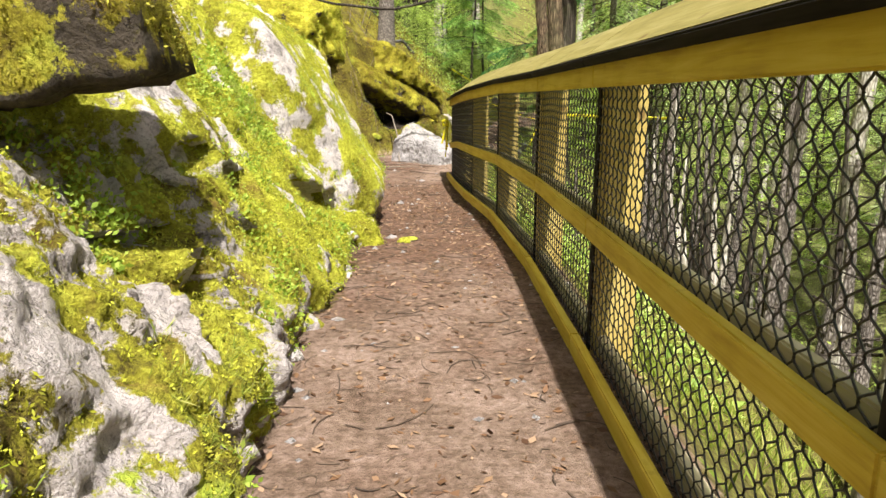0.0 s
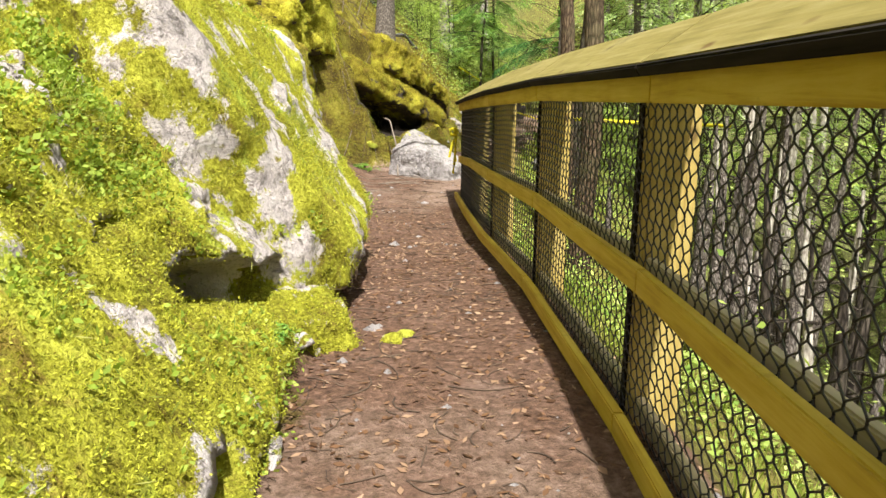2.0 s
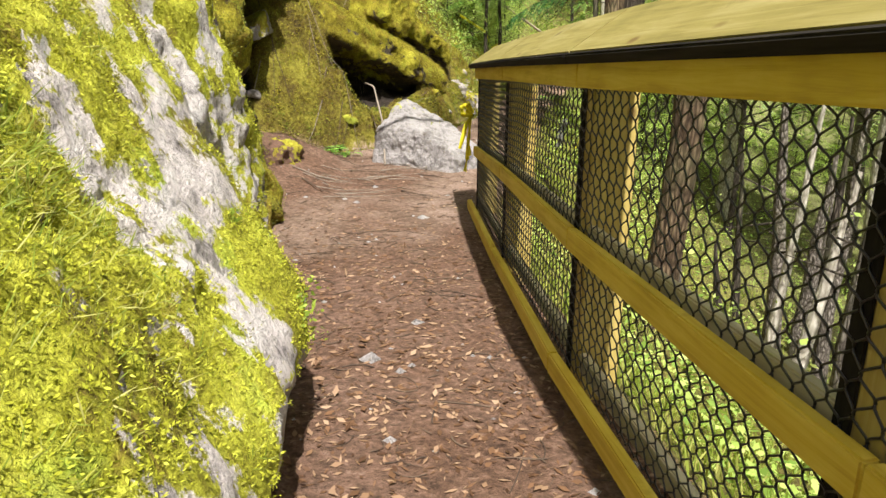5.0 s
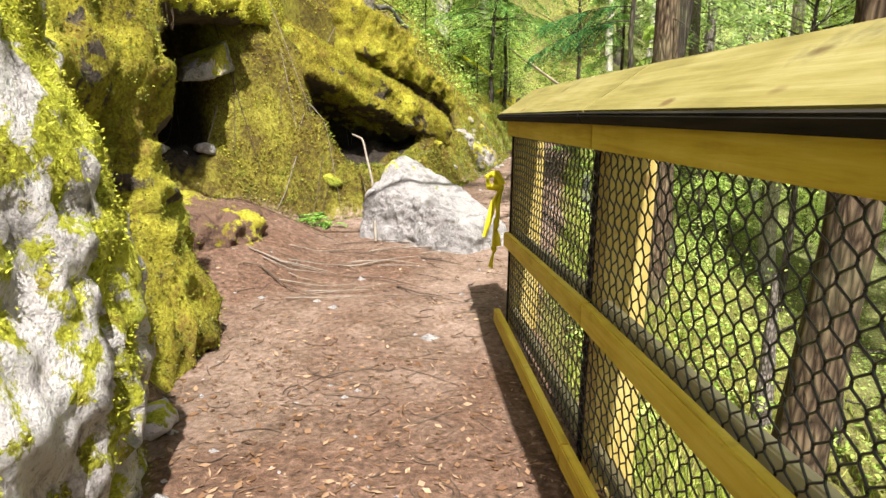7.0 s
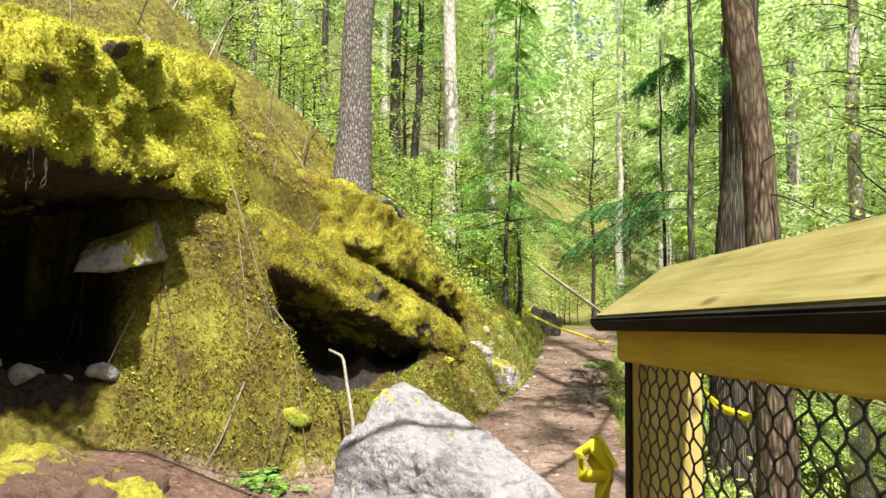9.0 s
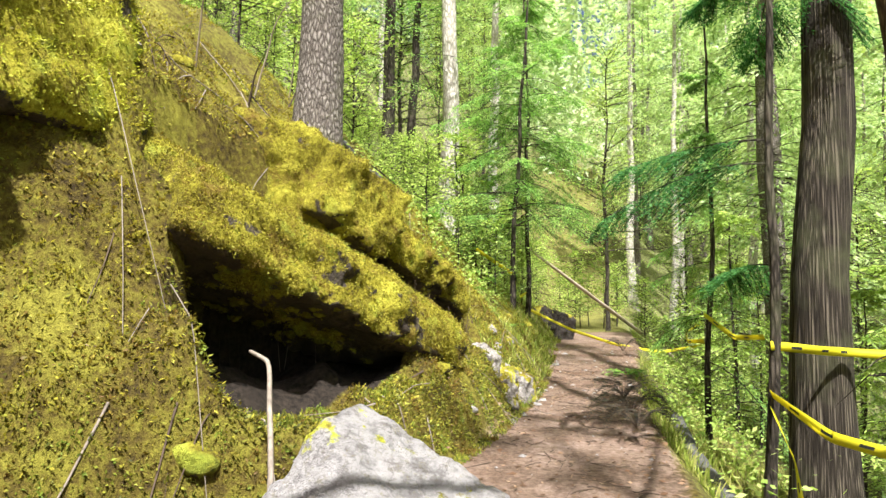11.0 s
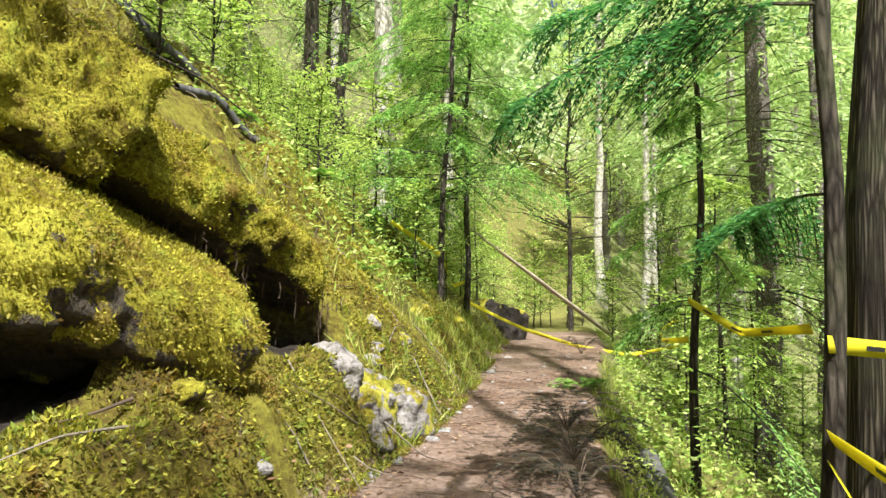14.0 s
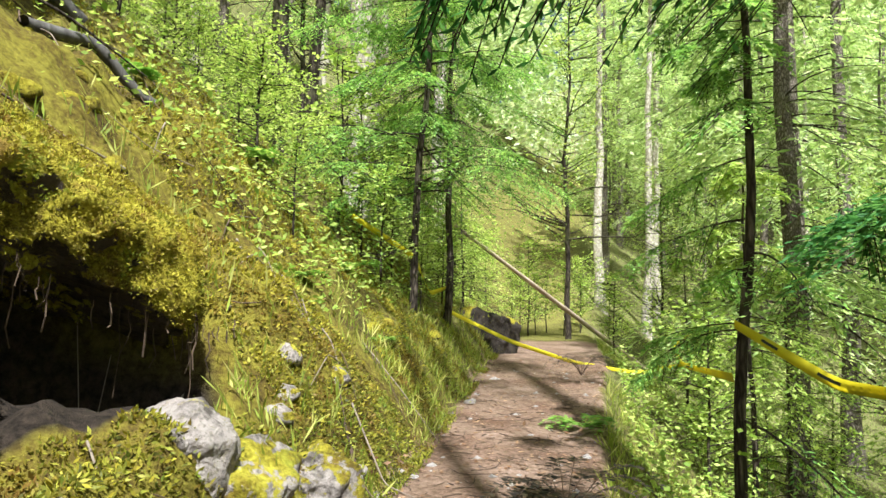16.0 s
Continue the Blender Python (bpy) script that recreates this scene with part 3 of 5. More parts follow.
rock("mossy_outcrop", "dark mossy outcrop behind a pale rock face", pose(-2.35, 12.1, 0.7), M["ledge"],
     [((1, -0.15, 0.2), 1.18), ((0.4, 0.9, 0), 0.85), ((0.1, -1, 0), 0.95), ((0.4, 0, 0.9), 1.5), ((-1, 0, 0), 1.5), ((0, 0, -1), 1.2), ((0, 0, 1), 1.9)],
     seed=37, level=6, rough=0.2, soft=12, fine=1.5, moss=0.75, under=0.4, sprigs=18000, sprig="moss_olive", length=0.018,
     notches=[((1.1, -0.3, -0.2), (0.5, 0.14, 0.7), (0.5, 0, 0))])
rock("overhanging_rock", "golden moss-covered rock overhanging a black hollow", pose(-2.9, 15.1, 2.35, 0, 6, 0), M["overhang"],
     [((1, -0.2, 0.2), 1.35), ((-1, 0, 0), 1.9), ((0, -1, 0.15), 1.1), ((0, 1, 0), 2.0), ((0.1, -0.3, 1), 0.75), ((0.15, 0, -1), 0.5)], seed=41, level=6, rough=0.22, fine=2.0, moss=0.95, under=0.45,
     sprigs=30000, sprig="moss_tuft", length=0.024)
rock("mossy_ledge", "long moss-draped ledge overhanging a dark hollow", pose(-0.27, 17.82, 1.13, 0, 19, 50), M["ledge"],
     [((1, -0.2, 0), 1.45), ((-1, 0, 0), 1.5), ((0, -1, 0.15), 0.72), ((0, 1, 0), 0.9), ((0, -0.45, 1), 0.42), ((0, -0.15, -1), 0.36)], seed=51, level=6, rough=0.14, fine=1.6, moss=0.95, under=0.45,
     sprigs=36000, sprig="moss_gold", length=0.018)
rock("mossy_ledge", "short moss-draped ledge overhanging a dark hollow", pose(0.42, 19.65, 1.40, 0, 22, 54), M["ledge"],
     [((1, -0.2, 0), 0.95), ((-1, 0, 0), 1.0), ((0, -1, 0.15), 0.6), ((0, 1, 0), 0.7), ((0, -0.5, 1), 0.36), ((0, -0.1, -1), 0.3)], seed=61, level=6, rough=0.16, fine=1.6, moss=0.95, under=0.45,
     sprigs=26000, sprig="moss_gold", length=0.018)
rock("moss_mound", "mossy root mound at the foot of a conifer", pose(-0.9, 18.25, 2.05, 0, 10, 20), M["ledge"],
     block(0.75, 0.5, 0.45), seed=65, level=5, rough=0.2, fine=1.6, moss=0.95, under=0.45, category="mound", sprigs=7000, sprig="moss_gold", length=0.018)
rock("moss_mound", "small mossy hump at the roots of a conifer", pose(0.0, 18.35, 1.85, 0, 25, 40), M["ledge"],
     block(0.42, 0.36, 0.3), seed=67, level=5, rough=0.2, fine=1.4, moss=0.95, under=0.45, category="mound", sprigs=4000, sprig="moss_gold", length=0.018)
rock("pale_boulder", "pale grey angular boulder lying beside the trail", pose(0.55, 14.95, -0.02, 0, 0, -38), M["white_rock"],
     [((1, -0.2, 0.25), 0.66), ((-1, 0.1, 0.1), 0.50), ((0.1, -1, 0.1), 0.32), ((0, 1, 0.2), 0.36), ((0.45, -0.1, 0.88), 0.32), ((0.1, -0.7, 0.7), 0.36), ((0, 0, -1), 0.5)],
     seed=71, level=6, rough=0.05, soft=24, fine=0.8, moss=-1.1)
rock("rock_slab", "pale slab of rock jutting from the mouth of a black hollow", pose(-1.70, 15.3, 1.40, 0, -6, 10), M["grey_rock"],
     [((1, -0.3, 0.1), 0.18), ((-1, -0.2, 0.4), 0.17), ((0.1, -1, 0.3), 0.18), ((0, 1, 0), 0.5), ((-0.3, -0.3, 1), 0.10), ((0, 0.1, -1), 0.06)], seed=77, level=5, rough=0.1, soft=20, fine=0.6, moss=-0.25)
rock("brown_stone", "brown flat-topped stone covered with dry needles", pose(-1.4, 14.2, -0.1, 0, 8, 20), M["brown_rock"],
     [((1, -0.3, 0.3), 0.42), ((-1, 0, 0.4), 0.5), ((0.2, -1, 0.3), 0.34), ((0, 1, 0.3), 0.45), ((0.15, -0.2, 1), 0.28), ((0, 0, -1), 0.3), ((0.7, -0.7, 0), 0.4)], seed=81, level=5, rough=0.22, soft=9, fine=1.6, moss=-0.12)
for x_, y_, w_, t_ in ((1.58, 19.5, 0.24, 20), (1.80, 20.0, 0.18, -35), (0.80, 18.65, 0.22, 60), (1.40, 19.3, 0.16, 10)):
    rock("broken_rock", "pale broken rock showing through the mossy bank", pose(x_, y_, float(land([x_], [y_])[0]) - 0.2 * w_, 8, 14, t_), M["grey_rock"],
         [((1, -0.2, 0.3), w_), ((-1, 0.1, 0.2), w_), ((0.2, -1, 0.3), 0.6 * w_), ((0, 1, 0), 0.9 * w_), ((0.2, -0.3, 1), 0.4 * w_), ((-0.4, -0.2, 1), 0.45 * w_), ((0.7, -0.7, 0.4), 0.7 * w_), ((0, 0, -1), w_)],
         seed=int(100 * x_), level=5, rough=0.22, soft=26, fine=0.8, moss=-0.08)
rock("dark_rock", "black shaded rock at the trail's edge", pose(4.0, 28.2, 0.55, 0, 15, 30), M["dark_rock"], block(0.55, 0.45, 0.4), seed=91, level=5, rough=0.2, moss=-0.3)


# ---- the fence ----
# at each joint: along, across, underside of the top board, underside of the middle rail, foot
JOINTS = [(-3.0, 0.55, 1.25, 0.575, -0.01), (-1.0, 0.60, 1.25, 0.575, -0.01), (0.92, 0.735, 1.246, 0.575, -0.01), (3.07, 0.862, 1.234, 0.557, 0.0), (4.70, 0.946, 1.221, 0.545, -0.01),
          (6.72, 0.952, 1.203, 0.527, -0.02), (8.42, 0.865, 1.138, 0.49, -0.06), (10.40, 0.888, 1.068, 0.405, -0.17), (12.46, 0.943, 0.982, 0.25, -0.28)]
POSTS = [-3.0, -1.0, 0.85, 2.98, 4.79, 6.74, 8.36, 10.36, 12.38]


def joint_line(k):
    return lambda y: np.interp(y, [j[0] for j in JOINTS], [j[k] for j in JOINTS])


fence_x, top_z, middle_z, foot_z = (joint_line(k) for k in (1, 2, 3, 4))


def rail(parent, name, y0, y1, out, line, lift, wide, tall, tilt=0.0, mat="rail_wood", label=""):
    bm, m = timber((fence_x(y0) + out, y0, line(y0) + lift), (fence_x(y1) + out, y1, line(y1) + lift), wide, tall, tilt)
    ob = part(name, bm, M[mat], parent, label)
    ob.matrix_basis = m
    return ob


def make_fence():
    fence = thing("trail_fence", "yellow timber trail fence with black chain-link mesh", "fence")
    for y in POSTS:
        x = float(fence_x(y))
        bm, m = timber((x + 0.145, y + 0.07, foot_z(y) - 0.6), (x + 0.145, y + 0.07, top_z(y) + 0.08), 0.18, 0.14, bevel=0.008)
        ob = part("post", bm, M["post_wood"], fence, "tan timber post behind the mesh")
        ob.matrix_basis = m
        # added black strip: stands in for the shade on the post's trail side
        bm, m = timber((x + 0.0508, y + 0.112, foot_z(y) - 0.05), (x + 0.0508, y + 0.112, top_z(y) + 0.03), 0.008, 0.05, bevel=0.002)
        part("batten", bm, M["stain_shade"], fence, "black strip added for the shade on the post's side").matrix_basis = m
    ends = [j[0] for j in JOINTS]
    for a, b in zip(ends, ends[1:]):
        g = 0.0015
        rail(fence, "top_board", a + g, b - g, 0.02, top_z, 0.056, 0.038, 0.112)
        rail(fence, "middle_rail", a + g, b - g, 0.02, middle_z, 0.047, 0.040, 0.094)
        rail(fence, "bottom_rail", a + g, b - g, -0.03, foot_z, 0.046, 0.045, 0.092)
        rail(fence, "cap_board", a + g, b - g + (0.10 if b > 12 else 0), 0.09, top_z, 0.197, 0.29, 0.042, -35, "cap_wood", "sloping weathered timber cap")
        # added strip: the shade on the cap's aged lower edge, as black colour
        rail(fence, "cap_edge", a + g, b - g + (0.10 if b > 12 else 0), 0.09 - 0.128, top_z, 0.197 - 0.0895, 0.020, 0.044, -35, "stain_shade", "black strip added for the shaded, aged lower edge of the cap")
    for a, b in zip(POSTS, POSTS[1:]):
        rail(fence, "back_rail", a + 0.143, b - 0.003, 0.082, middle_z, 0.075, 0.038, 0.085, 0.0, "pale_wood", "pale timber rail behind the mesh")
        rail(fence, "back_rail", a + 0.143, b - 0.003, 0.082, foot_z, 0.075, 0.038, 0.085, 0.0, "pale_wood", "pale timber rail behind the mesh")
    # chain link: each wire runs up in a zigzag, hooked into the next one
    pitch, steps = 0.036, np.arange(129)
    ys = np.arange(-1.2, 12.38, pitch)
    for lo, hi in ((-1.2, 3.1), (3.1, 6.8), (6.8, 12.4)):
        lines = []
        for y in ys[(ys >= lo) & (ys < hi)]:
            zig = np.interp(steps % 8, [0, 1, 3, 4, 5, 7, 8], [-0.55, -0.42, 0.42, 0.55, 0.42, -0.42, -0.55]) * pitch * (1 if round(y / pitch) % 2 else -1)
            yy = y + zig
            zz = foot_z(yy) + 0.02 + (top_z(yy) + 0.03 - foot_z(yy)) * steps / 128 + 0.004 * math.sin(y * 9)
            xx = fence_x(yy) + 0.0435 + 0.0035 * np.cos(steps * math.pi / 4) + 0.003 * np.sin(yy * 2.3) * np.sin(zz * 2.6)
            lines.append(np.stack([xx, yy, zz], axis=1))
        v, f = tubes(lines, 0.0034, 3)
        tagged(part("chain_link", mesh_of("chain_link", v, f, M["wire"], True), None, fence, "black coated chain-link mesh"), kind="stuff")
    return fence


make_fence()


# ---- trees ----
def unit(v):
    return v / (np.linalg.norm(v, axis=-1, keepdims=True) + 1e-9)


def trunk_line(height, lean, seed, k=14):
    r = np.random.default_rng(seed)
    s = np.linspace(0, 1, k)
    wob = np.cumsum(r.normal(0, 0.012, (k, 2)), axis=0) * height * 0.25
    wob -= wob[0]
    return np.stack([lean[0] * s * height + wob[:, 0], lean[1] * s * height + wob[:, 1], s * height - 0.4], axis=1)


def trunk_mesh(name, line, r0, material, seed, sides=14, flare=0.6, rough=0.05):
    fine = np.stack([np.interp(np.linspace(0, 1, 40), np.linspace(0, 1, len(line)), line[:, i]) for i in range(3)], axis=1)
    s = np.linspace(0, 1, 40)
    rad = r0 * (1 - 0.85 * s) * (1 + flare * np.exp(-s * 30)) + 0.004
    v, f = tubes(fine[None], rad[None], sides)
    mid = np.repeat(fine, sides, axis=0)
    out = v - mid
    v = mid + out * (1 + rough * fbm(v * np.array([7 / max(r0 * 6, 0.3), 7 / max(r0 * 6, 0.3), 1.2]), 3, seed))[:, None]
    return mesh_of(name, v, f, material, True)


def boughs(r, roots, ways, lengths, twigs=16, per=9, leaf=0.07, wide=0.022, droop=0.35, hang=0.25):
    """Drooping conifer boughs: stems, side twigs and needle sprays. Gives (stem lines, radii) and blade arrays."""
    n, k = len(roots), 7
    s = np.linspace(0, 1, k)
    ways = unit(np.asarray(ways, float))
    lengths = np.asarray(lengths, float)
    bend = r.normal(0, 0.12, (n, 3)) * lengths[:, None]
    stems = roots[:, None] + ways[:, None] * (s[None, :, None] * lengths[:, None, None]) + bend[:, None] * (s ** 2)[None, :, None]
    stems[..., 2] -= droop * lengths[:, None] * s[None] ** 1.8
    radii = 0.006 * lengths[:, None] * (1 - s[None]) + 0.0022
    # side twigs
    t = r.uniform(0.15, 1.0, (n, twigs))
    at = t * (k - 1)
    i = np.clip(at.astype(int), 0, k - 2)
    f = (at - i)[..., None]
    rows = np.arange(n)[:, None]
    base = stems[rows, i] * (1 - f) + stems[rows, i + 1] * f
    along = unit(stems[rows, i + 1] - stems[rows, i])
    out = unit(np.cross(along, np.array([0, 0, 1.0])))
    side = np.where(np.arange(twigs) % 2 == 0, 1, -1)[None, :, None]
    tw = unit(along * r.uniform(0.5, 1.0, (n, twigs, 1)) + out * side * r.uniform(0.6, 1.1, (n, twigs, 1)) + np.array([0, 0, -hang]) + r.normal(0, 0.12, (n, twigs, 3)))
    tl = lengths[:, None] * (0.12 + 0.42 * (1 - t) ** 0.8) * r.uniform(0.6, 1.1, (n, twigs)) + 0.04
    u = np.linspace(0.08, 1, per)[None, None, :, None]
    pts = base[:, :, None] + tw[:, :, None] * tl[:, :, None, None] * u
    pts[..., 2] -= 0.35 * tl[:, :, None] * u[..., 0] ** 2
    lat = unit(np.cross(tw, np.array([0, 0, 1.0])))[:, :, None]
    alt = np.where(np.arange(per) % 2 == 0, 1, -1)[None, None, :, None]
    dirs = tw[:, :, None] * 0.8 + lat * alt * 0.9 + r.normal(0, 0.25, pts.shape) + np.array([0, 0, -0.15])
    ln = leaf * r.uniform(0.6, 1.3, pts.shape[:3])
    flat = r.normal(0, 0.35, pts.shape) + np.array([0, 0, 1.0])
    v, fc = blades(pts.reshape(-1, 3), dirs.reshape(-1, 3), ln.reshape(-1), wide * r.uniform(0.7, 1.3, ln.size), flat.reshape(-1, 3))
    tips = base + tw * tl[..., None] - np.array([0, 0, 1.0]) * 0.35 * tl[..., None]
    return stems, radii, np.stack([base, (base + tips) / 2 + np.array([0, 0, 0.02]), tips], axis=2).reshape(-1, 3, 3), v, fc


def conifer(name, label, height, r0, first, count, reach, seed, bark, needles, leaf=0.07, wide=0.022, twigs=16, per=9, lean=(0, 0), droop=0.35, dead=0, top=1.0, near=False, close=False, extra=()):
    r = np.random.default_rng(seed)
    tree = thing(name, label, "tree")
    line = trunk_line(height, lean, seed)
    part("trunk", trunk_mesh("trunk", line, r0, M[bark], seed), None, tree)
    h = first + (height * top - first) * np.sort(r.uniform(0, 1, count)) ** 1.05
    at = np.stack([np.interp(h, line[:, 2], line[:, i]) for i in range(3)], axis=1)
    a = r.uniform(0, 2 * np.pi, count)
    frac = (h - first) / (height - first)
    ln = reach * (1 - 0.8 * frac) * r.uniform(0.55, 1.1, count)
    ways = np.stack([np.cos(a), np.sin(a), r.uniform(-0.1, 0.35, count)], axis=1)
    if extra:
        at = np.concatenate([at, [[np.interp(e[0], line[:, 2], line[:, 0]), np.interp(e[0], line[:, 2], line[:, 1]), e[0]] for e in extra]])
        ways = np.concatenate([ways, [e[1:4] for e in extra]])
        ln = np.concatenate([ln, [e[4] for e in extra]])
        count = len(at)
    if near:
        for k in range(count):
            stems, radii, tw, v, f = boughs(r, at[k:k + 1], ways[k:k + 1], ln[k:k + 1], twigs, per, leaf, wide, droop)
            bough = part("bough", mesh_of("bough", *tubes(stems, radii, 5), M["bark_dark"]), None, tree)
            tagged(part("twigwork", mesh_of("twigwork", *tubes(tw[::2], 0.002, 3), M["bark_dark"]), None, bough), kind="stuff")
            tagged(part("spray", mesh_of("spray", v, f, M[needles]), None, bough, "drooping green needle spray"), kind="stuff")
    else:
        stems, radii, tw, v, f = boughs(r, at, ways, ln, twigs, per, leaf, wide, droop)
        tagged(part("crown", mesh_of("crown", v, f, M[needles]), None, tree, "drooping green needle sprays"), kind="stuff")
        tagged(part("branchwork", mesh_of("branchwork", *join([tubes(stems, radii, 4), tubes(tw[::3], 0.0022, 3)]), M["bark_dark"]), None, tree), kind="stuff")
    if dead:
        h = r.uniform(0.8, max(first, 1.2) + 1.5, dead)
        at = np.stack([np.interp(h, line[:, 2], line[:, i]) for i in range(3)], axis=1)
        a = r.uniform(0, 2 * np.pi, dead)
        ways = unit(np.stack([np.cos(a), np.sin(a), r.uniform(-0.3, 0.2, dead)], axis=1))
        s = np.linspace(0, 1, 7)
        ll = r.uniform(0.4, 1.5, dead)
        dl = at[:, None] + ways[:, None] * (s[None, :, None] * ll[:, None, None]) + r.normal(0, 0.03, (dead, 7, 3)) * s[None, :, None]
        dl[..., 2] -= 0.25 * ll[:, None] * s ** 2
        rad = 0.010 * (1.05 - s)[None]
        if close:
            for one in dl:
                part("dead_limb", mesh_of("dead_limb", *tubes(one[None], rad, 4), M["bark_dark"]), None, tree)
        else:
            tagged(part("dead_wood", mesh_of("dead_wood", *tubes(dl, np.repeat(rad, dead, axis=0), 4), M["bark_dark"]), None, tree), kind="stuff")
    return tree


def broadleaf(name, label, height, r0, count, reach, seed, bark="bark_dark", leaves="leaf", leaf=0.07, low=0.25, each=26, lean=(0, 0)):
    r = np.random.default_rng(seed)
    tree = thing(name, label, "tree")
    line = trunk_line(height, lean, seed)
    part("trunk", trunk_mesh("trunk", line, r0, M[bark], seed, 10), None, tree)
    h = height * (low + (0.98 - low) * r.uniform(0, 1, count))
    at = np.stack([np.interp(h, line[:, 2], line[:, i]) for i in range(3)], axis=1)
    a = r.uniform(0, 2 * np.pi, count)
    s = np.linspace(0, 1, 6)
    ln = reach * r.uniform(0.4, 1.1, count) * (1 - 0.5 * (h / height))
    ways = unit(np.stack([np.cos(a), np.sin(a), r.uniform(0.0, 0.7, count)], axis=1))
    stems = at[:, None] + ways[:, None] * (s[None, :, None] * ln[:, None, None]) + r.normal(0, 0.04, (count, 6, 3)) * s[None, :, None] * ln[:, None, None]
    tagged(part("branchwork", mesh_of("branchwork", *tubes(stems, 0.008 * ln[:, None] * (1.1 - s)[None] + 0.002, 4), M[bark]), None, tree), kind="stuff")
    pts = stems[np.arange(count)[:, None], r.integers(1, 6, (count, each))] + r.normal(0, 0.16, (count, each, 3)) * ln[:, None, None] * np.array([1, 1, 0.35])
    pts = pts.reshape(-1, 3)
    ways = r.normal(0, 1, pts.shape) * np.array([1, 1, 0.35])
    v, f = blades(pts, ways, leaf * r.uniform(0.6, 1.3, len(pts)), leaf * 0.62 * r.uniform(0.7, 1.2, len(pts)), r.normal(0, 0.5, pts.shape) + np.array([0, 0, 1.0]))
    tagged(part("crown", mesh_of("crown", v, f, M[leaves]), None, tree, "light green leaves"), kind="stuff")
    return tree


def stand(tree, x, y, turn=0.0, size=1.0, sink=0.0, tip=0.0):
    m = pose(x, y, float(land([x], [y])[0]) - sink, tip, 0, turn) @ Matrix.Scale(size, 4)
    return m


def plant(tree, x, y, turn=0.0, size=1.0, sink=0.0):
    tree.matrix_basis = stand(tree, x, y, turn, size, sink)
    return tree


def again(tree, x, y, turn=0.0, size=1.0, label="", sink=0.0):
    ob = copy_thing(tree, stand(tree, x, y, turn, 1.0, sink))
    ob.scale = (size, size, size)
    if label:
        ob["label"] = label
    return ob


# single trees beside the trail
plant(conifer("conifer_tree", "grey furrowed conifer trunk rising from the mossy slope", 16, 0.2, 8, 40, 2.2, 101, "bark", "needle", 0.12, 0.035, 14, 7, (0.01, 0.0)), -0.25, 18.55)
plant(conifer("conifer_tree", "red-brown conifer beside the fence with bare lower limbs", 17, 0.155, 13.5, 10, 1.6, 102, "bark_red", "needle", 0.12, 0.035, 14, 7, (-0.01, 0), dead=16, close=True), 3.3, 15.8)
plant(conifer("conifer_tree", "slim brown conifer behind the fence", 15, 0.15, 12, 8, 1.4, 103, "bark_red", "needle", 0.12, 0.035, 14, 7, (0.012, 0), dead=12, close=True), 2.5, 11.5)
cedar = plant(conifer("cedar_tree", "large stringy-barked cedar with yellow tape round it", 18, 0.27, 11.5, 18, 2.0, 104, "bark_cedar", "needle_dark", 0.12, 0.035, 14, 7, (0.008, 0), dead=6, close=True), 4.3, 18.3)
plant(conifer("hemlock_sapling", "thin dark hemlock sapling with yellow tape tied to it", 6.0, 0.04, 0.5, 22, 1.2, 105, "bark_dark", "needle", 0.05, 0.015, 44, 13, (0.01, 0.0), near=True), 4.28, 20.6)
plant(conifer("hemlock_sapling", "slim dark sapling close to a cedar trunk", 8.0, 0.048, 4.2, 7, 1.3, 106, "bark_dark", "needle_dark", 0.045, 0.013, 120, 20, (0.0, 0.0), near=True,
              extra=((2.85, -1, 0.1, 0.08, 1.35), (3.05, -0.9, 0.35, 0.1, 1.15), (2.0, -0.05, 1, 0.2, 1.0))), 3.55, 17.9)
plant(conifer("hemlock_sapling", "young hemlock above the trail with a leaning dark stem", 7.5, 0.048, 1.3, 55, 2.0, 107, "bark_dark", "needle", 0.06, 0.02, 44, 13, (0.05, 0.0), near=True), 2.6, 24.6)
plant(conifer("hemlock_sapling", "young hemlock at the trail's edge with dense green boughs", 8.5, 0.052, 1.5, 60, 2.2, 108, "bark_dark", "needle", 0.06, 0.02, 44, 13, (0.0, 0.0), near=True), 3.2, 26.4)


plant(conifer("conifer_tree", "dark-trunked conifer high on the slope", 14, 0.19, 2.6, 46, 2.6, 109, "bark_dark", "needle", 0.10, 0.03, 16, 8, (0.0, 0.01), dead=8), 0.25, 30.0)
plant(conifer("conifer_tree", "dark-trunked conifer close behind another on the slope", 13, 0.14, 3.0, 40, 2.4, 110, "bark_dark", "needle", 0.10, 0.03, 16, 8, (0.01, 0.0), dead=8), 0.85, 30.7)


